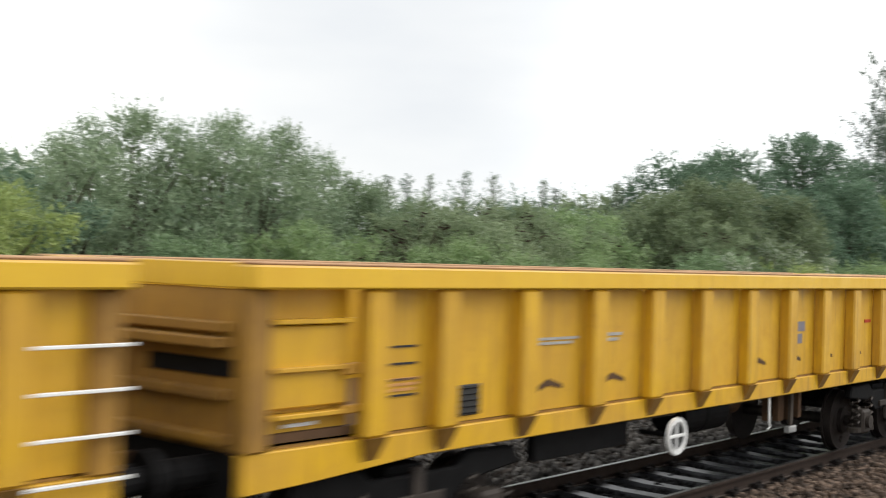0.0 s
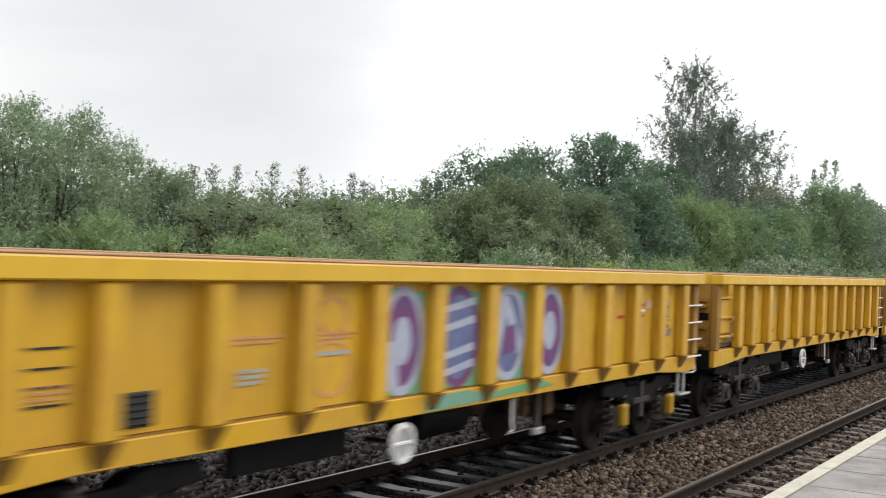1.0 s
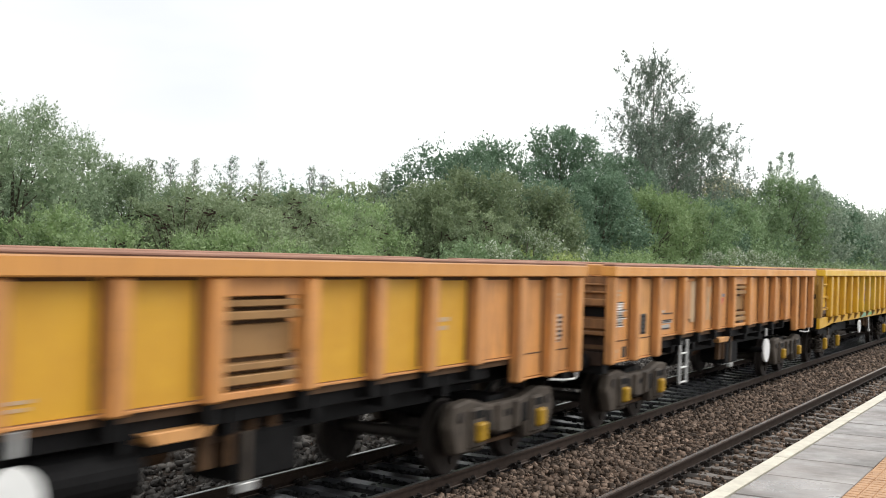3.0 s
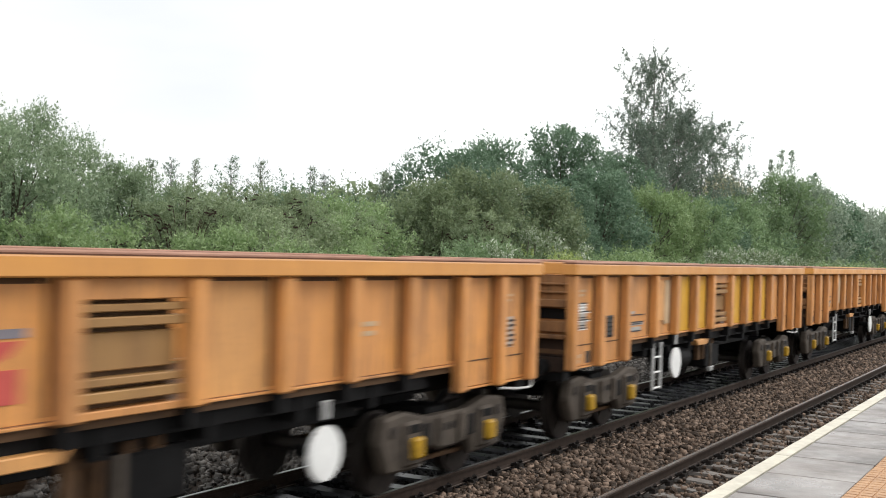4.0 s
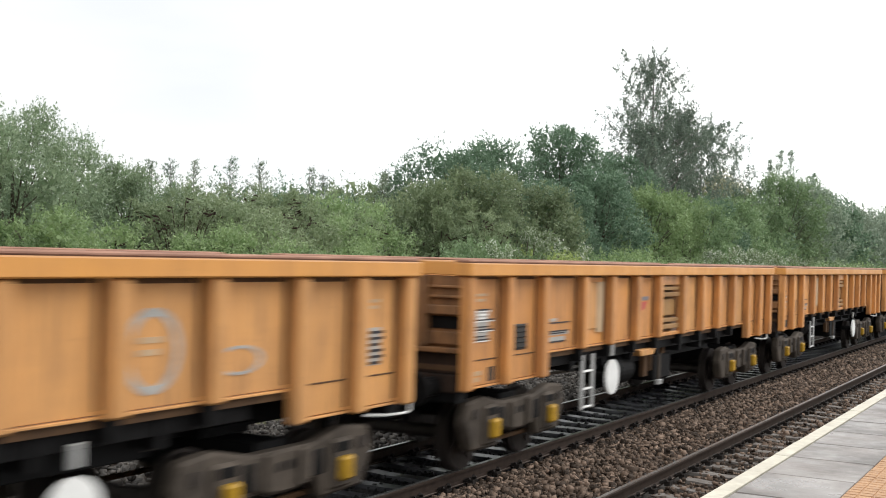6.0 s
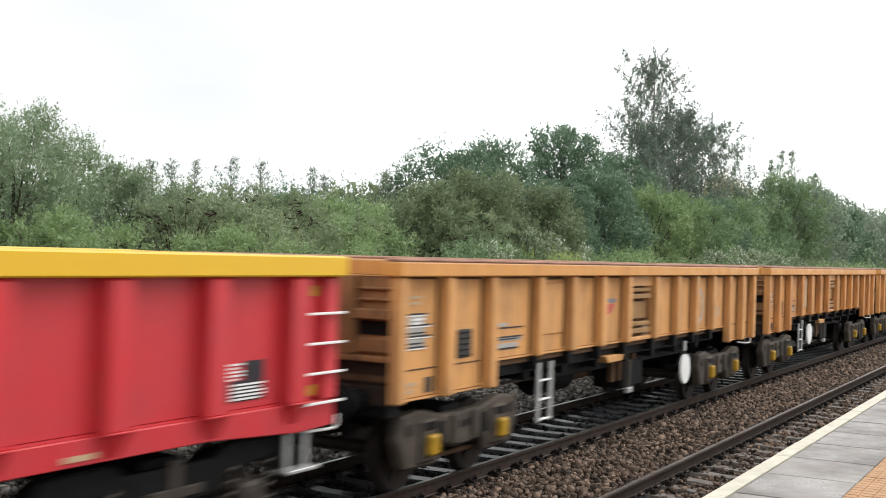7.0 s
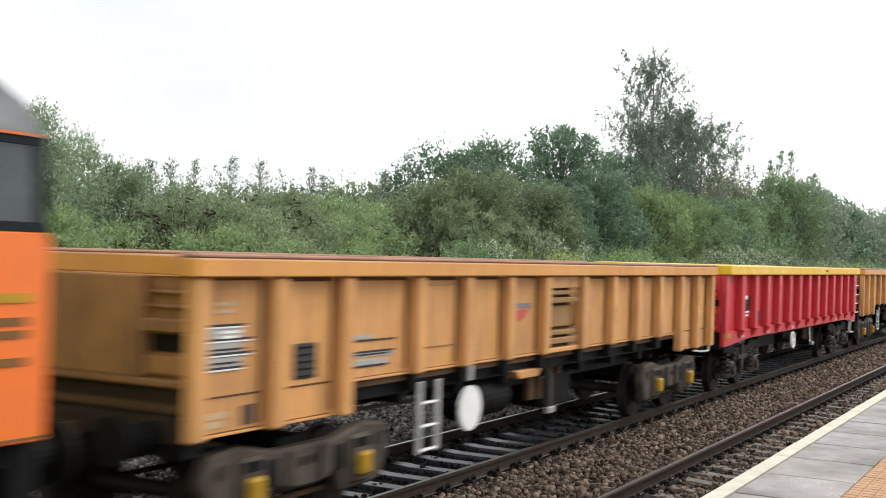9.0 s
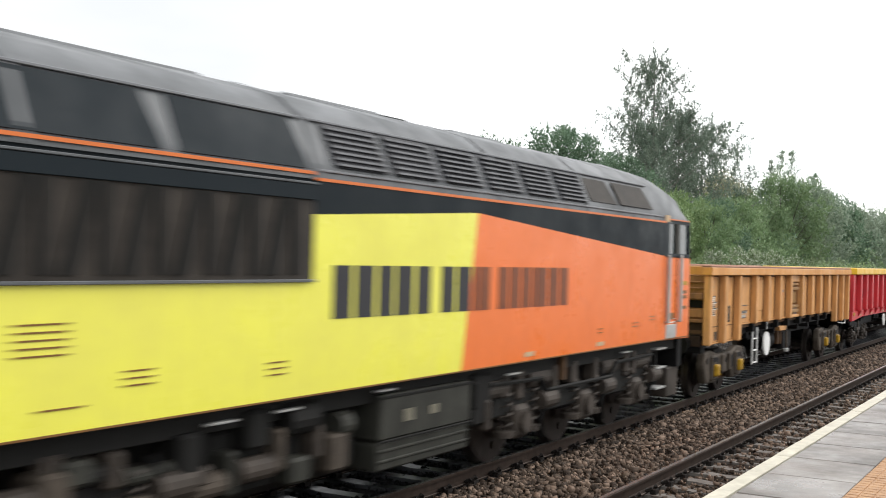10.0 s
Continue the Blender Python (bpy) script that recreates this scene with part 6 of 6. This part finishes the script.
def vegetation():
    tall = "tall silver birch with drooping grey-green foliage"
    sallow = "broad grey-green sallow on the railway bank"
    young = "slender young birch among bushes"
    broad = [
        # leaf, x, y, width, height, label
        (LEAF_MID, 5.5, 20.5, 7.0, 4.6, "broad green sallow on the railway bank"),
        (LEAF_SALLOW, 12.6, 20.5, 4.6, 4.8, sallow), (LEAF_SALLOW, 14.4, 20.8, 5.0, 5.35, sallow), (LEAF_SALLOW, 16.2, 20.5, 5.0, 5.3, sallow),
        (LEAF_SALLOW, 17.9, 21.0, 4.8, 5.35, sallow), (LEAF_SALLOW, 19.7, 21.5, 4.4, 5.0, "rounded sallow with grey-green leaves"),
        (LEAF_SALLOW, 21.6, 20.8, 3.6, 4.35, "leafy green bush on the railway bank"), (LEAF_DARK, 10.0, 19.0, 5.0, 3.9, "dark green bush on the railway bank"),
        (LEAF_OLIVE, 28.6, 22.5, 4.6, 3.7, "olive green bush among saplings"), (LEAF_BRIGHT, 32.6, 22.0, 5.6, 4.35, "bright green bush among saplings"),
        (LEAF_BRIGHT, 29.5, 20.2, 4.0, 3.5, "bright green bush among saplings"),
        (LEAF_OLIVE, 36.8, 20.8, 5.2, 4.9, "olive green rounded bankside tree"), (LEAF_DARK, 42.3, 23.0, 7.2, 6.9, "dark green rounded tree"),
        (LEAF_OLIVE, 39.6, 20.6, 5.6, 5.6, "olive green rounded bankside tree"), (LEAF_DARK, 46.6, 23.5, 7.0, 7.5, "dark green rounded tree"),
        (LEAF_OLIVE, 43.6, 19.8, 5.4, 5.3, "olive green tree tinged with brown"), (LEAF_DARK, 48.4, 20.6, 5.6, 5.7, "dense dark green tree"),
        (LEAF_DARK, 55.0, 23.6, 6.6, 8.9, "tall dark leafy tree"), (LEAF_DARK, 53.2, 21.0, 6.4, 6.6, "dense dark green tree"), (LEAF_DARK, 60.5, 23.0, 6.5, 8.0, "dense dark green tree"),
        (LEAF_BRIGHT, 58.5, 20.0, 5.2, 6.2, "bright green leafy tree"), (LEAF_BRIGHT, 63.5, 20.2, 5.6, 6.3, "bright green leafy tree"),
        (LEAF_MID, 69.0, 20.5, 6.6, 6.0, "leafy mid green tree"), (LEAF_DARK, 74.5, 22.0, 7.0, 6.6, "dense dark green tree"),
        (LEAF_MID, 80.0, 21.5, 7.6, 6.7, "leafy mid green tree"), (LEAF_RUSSET, 101.0, 28.0, 9.0, 10.0, "broad tree turning russet at the top"),
        (LEAF_MID, 89.0, 22.5, 8.0, 7.6, "leafy mid green tree"), (LEAF_MID, 104.0, 23.5, 10.0, 10.1, "leafy mid green tree"),
        (LEAF_HAZY, 113.0, 23.0, 9.0, 10.2, "leafy green tree paled with haze colour"), (LEAF_DARK, 125.0, 23.6, 9.0, 9.8, "dense dark green tree"),
        (LEAF_HAZY, 140.0, 24.0, 12.0, 9.4, "dense green tree paled with haze colour"), (LEAF_HAZY, 156.0, 24.0, 14.0, 9.8, "distant green tree paled with haze colour"),
        (LEAF_HAZY, 176.0, 24.0, 16.0, 10.6, "distant green tree paled with haze colour"), (LEAF_HAZY, 200.0, 25.0, 18.0, 11.6, "distant green tree paled with haze colour"),
        (LEAF_HAZY, 230.0, 24.0, 20.0, 12.6, "distant green tree paled with haze colour"), (LEAF_HAZY, 264.0, 22.0, 22.0, 13.6, "distant green tree paled with haze colour")]
    for leaf, x, y, wd, ht, lab in broad:
        dense = leaf in (LEAF_DARK, LEAF_OLIVE)
        plant("tree", "broad", leaf, x, y, wd, ht, lab, aspect=0.65 if dense else 0.5, shoots=10 if leaf is LEAF_OLIVE else 30 if leaf is LEAF_SALLOW else 18)
    plant("birch_tree", "birch", LEAF_BIRCH, 74.5, 25.5, 9.0, 15.6, tall, bark=BIRCH_BARK)
    plant("birch_tree", "birch", LEAF_BIRCH, 77.5, 24.6, 8.0, 12.6, tall, bark=BIRCH_BARK)
    plant("birch_tree", "birch", LEAF_BIRCH, 86.0, 25.5, 12.5, 12.4, tall, bark=BIRCH_BARK)
    plant("birch_tree", "birch", LEAF_BIRCH, 72.0, 25.0, 6.4, 11.4, tall, bark=BIRCH_BARK)
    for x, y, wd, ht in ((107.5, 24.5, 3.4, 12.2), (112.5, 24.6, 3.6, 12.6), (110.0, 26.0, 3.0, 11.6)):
        plant("tree", "sapling", LEAF_HAZY, x, y, wd, ht, "slender tree above the wood, paled with haze colour")
    plant("tree", "sapling", LEAF_DARK, 124.0, 24.8, 5.0, 11.4, "dark green narrow conical tree")
    for x, y, wd, ht, lf in ((23.4, 22.5, 1.5, 4.35, LEAF_YOUNG), (24.9, 23.4, 1.3, 4.70, LEAF_YOUNG), (26.4, 24.0, 1.7, 4.85, LEAF_DARK), (27.7, 24.2, 1.5, 4.95, LEAF_YOUNG), (29.2, 24.0, 2.2, 5.15, LEAF_DARK),
                             (31.0, 24.2, 2.0, 5.20, LEAF_YOUNG), (33.6, 24.0, 1.8, 5.20, LEAF_YOUNG), (34.9, 24.4, 2.0, 5.15, LEAF_BIRCH), (38.4, 24.0, 2.0, 5.35, LEAF_YOUNG), (40.2, 25.0, 2.0, 5.7, LEAF_BIRCH)):
        plant("tree", "sapling", lf, x, y, wd, ht, young)
    for x, y, wd, ht in ((20.9, 18.6, 2.8, 3.95), (22.6, 19.2, 2.8, 3.9), (24.4, 19.6, 2.6, 4.1), (26.6, 20.4, 3.0, 4.25), (28.2, 21.0, 2.6, 4.2), (30.8, 20.6, 2.6, 3.8), (36.2, 18.6, 2.4, 4.0)):
        plant("bush", "arching", LEAF_OLIVE, x, y, wd, ht, "arching shrub with narrow leaves and brown seed spikes", "bush", bark=TWIG)
    # front row of low bushes
    names = {id(LEAF_BRIGHT): "bright green", id(LEAF_MID): "mid green", id(LEAF_OLIVE): "olive green", id(LEAF_LIME): "yellow-green"}
    kinds = [LEAF_BRIGHT, LEAF_MID, LEAF_LIME, LEAF_MID, LEAF_BRIGHT, LEAF_OLIVE]
    x, i = -6.0, 0
    while x < 120:
        step = 2.6 + 0.034 * x if x > 0 else 3.6
        lf = kinds[(i * 5 + i // 4) % 6]
        plant("bush", "broad", lf, x + random.uniform(-0.5, 0.5), 16.2 + random.uniform(-0.9, 0.9), step * 1.45, 2.95 + random.uniform(-0.45, 0.45) - 0.25 * min(1.0, max(0.0, (x - 24) / 8)),
              names[id(lf)] + " low bush by the railway", "bush", layers=2.6, shoots=10, top=0.55)
        x += step
        i += 1
    for x, y, wd, ht in ((53.0, 14.6, 2.6, 3.0), (56.5, 14.4, 2.8, 3.15), (60.5, 14.6, 3.0, 3.1), (65.0, 14.6, 3.2, 3.05), (30.0, 14.8, 1.4, 2.8), (34.0, 15.4, 2.0, 3.3), (37.0, 15.6, 2.0, 3.0)):
        plant("bush", "broad", LEAF_PALE, x, y, wd, ht, "bush with silvery pale leaves", "bush", layers=1.6, shoots=14, top=0.6)
    # second row fills the middle
    x, i = -2.0, 0
    while x < 150:
        step = 5.6 + 0.04 * max(0, x)
        lf = (LEAF_DARK, LEAF_MID, LEAF_DARK, LEAF_OLIVE)[i % 4]
        plant("tree", "broad", lf, x + random.uniform(-0.8, 0.8), 27.5 + random.uniform(-1, 1), step * 1.5, 4.3 + 0.03 * max(0, x) + random.uniform(-0.3, 0.3), "dense tree behind the bushes", layers=1.6, coarse=1.2)
        x += step
        i += 1
    # far wood
    rng = np.random.default_rng(5)
    c = np.stack([rng.uniform(-60, 420, 2600), rng.uniform(34, 44, 2600), np.abs(rng.normal(0, 1.9, 2600))], 1)
    c[:, 2] = np.minimum(c[:, 2], 4.2) + np.clip((c[:, 0] - 60) * 0.012, 0, 3.5) * rng.uniform(0, 1, 2600)
    v = leaf_cloud(c, np.full(2600, 0.9), 26, 0.55, rng)
    tagged(new("far_wood", raw_mesh("far_wood", v, np.arange(len(v)).reshape(-1, 3), LEAF_DARK)), "dense green wood behind the railway bank", "wood", kind="stuff")
    # rough grass and weeds at the foot of the bank
    c = np.stack([rng.uniform(-10, 90, 2400), rng.uniform(11.9, 15.5, 2400), rng.uniform(-0.35, 0.35, 2400)], 1)
    v = leaf_cloud(c, np.full(2400, 0.22), 26, 0.10, rng)
    tagged(new("weeds", raw_mesh("weeds", v, np.arange(len(v)).reshape(-1, 3), LEAF_OLIVE)), "rough weeds and brambles beside the track", "weeds", kind="stuff")


def distant_mast():
    bm = bmesh.new()
    tube(bm, [(0, 0, 0), (0, 0, 6.6), (0, 0, 6.7), (0, 0, 8.6)], [0.13, 0.11, 0.2, 0.2], 8)
    m = tagged(part("mast", bm, GALV), "distant grey mast above the trees", "mast")
    m.matrix_basis = pose(36.0, 59.0, -0.6)


# ---------------------------------------------------------------- the place
ground_sheet()
ballast_bed()
black_bed()
vegetation()
distant_mast()

# ---------------------------------------------------------------- the train, front to back
FIRST, PITCH = -115.85, 15.07
box_wagon(FIRST + PITCH * 10, "yellow high-sided box wagon", covers=False, seed=10)
box_wagon(FIRST + PITCH * 9, "yellow high-sided box wagon", covers=False, seed=9)
box_wagon(FIRST + PITCH * 8 + 0.1, "yellow high-sided box wagon with faded scrawls", covers=False, seed=8)
box_wagon(FIRST + PITCH * 7 + 0.1, "yellow high-sided box wagon sprayed with graffiti", covers=True, sprayed=True, seed=7)
orange_wagon(FIRST + PITCH * 6, "orange ballast wagon with two pale patches", disc="right", logo=True, patches=True, scrawl="letter", seed=6)
orange_wagon(FIRST + PITCH * 5, "orange ballast wagon with repaired yellow panels", disc="left", yellow=(4, 5, 7, 8, 9), patches=True, seed=5)
orange_wagon(FIRST + PITCH * 4, "faded orange ballast wagon with pink marks", disc="right", logo=True, patches=True, scrawl="red", seed=4)
orange_wagon(FIRST + PITCH * 3, "faded orange ballast wagon", disc="left", logo=True, patches=True, seed=3)
orange_wagon(FIRST + PITCH * 2, "weathered ochre ballast wagon", side=OCHRE, disc="right", logo=True, scrawl="grey", seed=2)
box_wagon(-100.93, "red high-sided box wagon with a yellow rim", L=14.25, side=RED, rim=RED_RIM, end_paint=RED, covers=False, red=True, seed=1)
orange_wagon(FIRST, "weathered ochre ballast wagon behind the locomotive", side=OCHRE, disc="left", logo=True, seed=12)
locomotive(-117.30)

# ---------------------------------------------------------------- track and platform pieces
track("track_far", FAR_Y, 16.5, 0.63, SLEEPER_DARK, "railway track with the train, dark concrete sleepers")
track("track_near", NEAR_Y, 12.9, 0.565, SLEEPER, "empty railway track with concrete sleepers beside the platform")
platform()
scatter_stones("ballast_stones", "loose brown crushed stone between the tracks", 3, 42, 4.55, 6.3, 38000, STONE, 0.034, 1)
scatter_stones("ballast_stones", "loose brown crushed stone between the sleepers", 5, 30, 2.2, 4.5, 11000, STONE, 0.030, 2, (4.4125, 2.9075))
scatter_stones("ballast_stones", "black crushed stone between the rails", 4, 34, 6.3, 8.0, 9000, STONE_BLACK, 0.030, 3, (6.3375, 7.8425))
scatter_stones("ballast_stones", "loose grey crushed stone beside the far rail", 2, 40, 7.95, 11.7, 19000, STONE_GREY, 0.046, 4)


def motions():
    for ob, x0 in MOVING:
        walk(ob, [(t, pose(x0 + AHEAD + SPEED * t, FAR_Y + 0.03, 0)) for t in (0, 2.5, 5, 7.5, 10)])
    for ob, x, r in WHEELS:
        turn = math.degrees(SPEED / r)
        n = 300
        walk(ob, [(k / 30, pose(x, 0, r, 0, (turn * k / 30) % 360, 0)) for k in range(n + 1)])


motions()
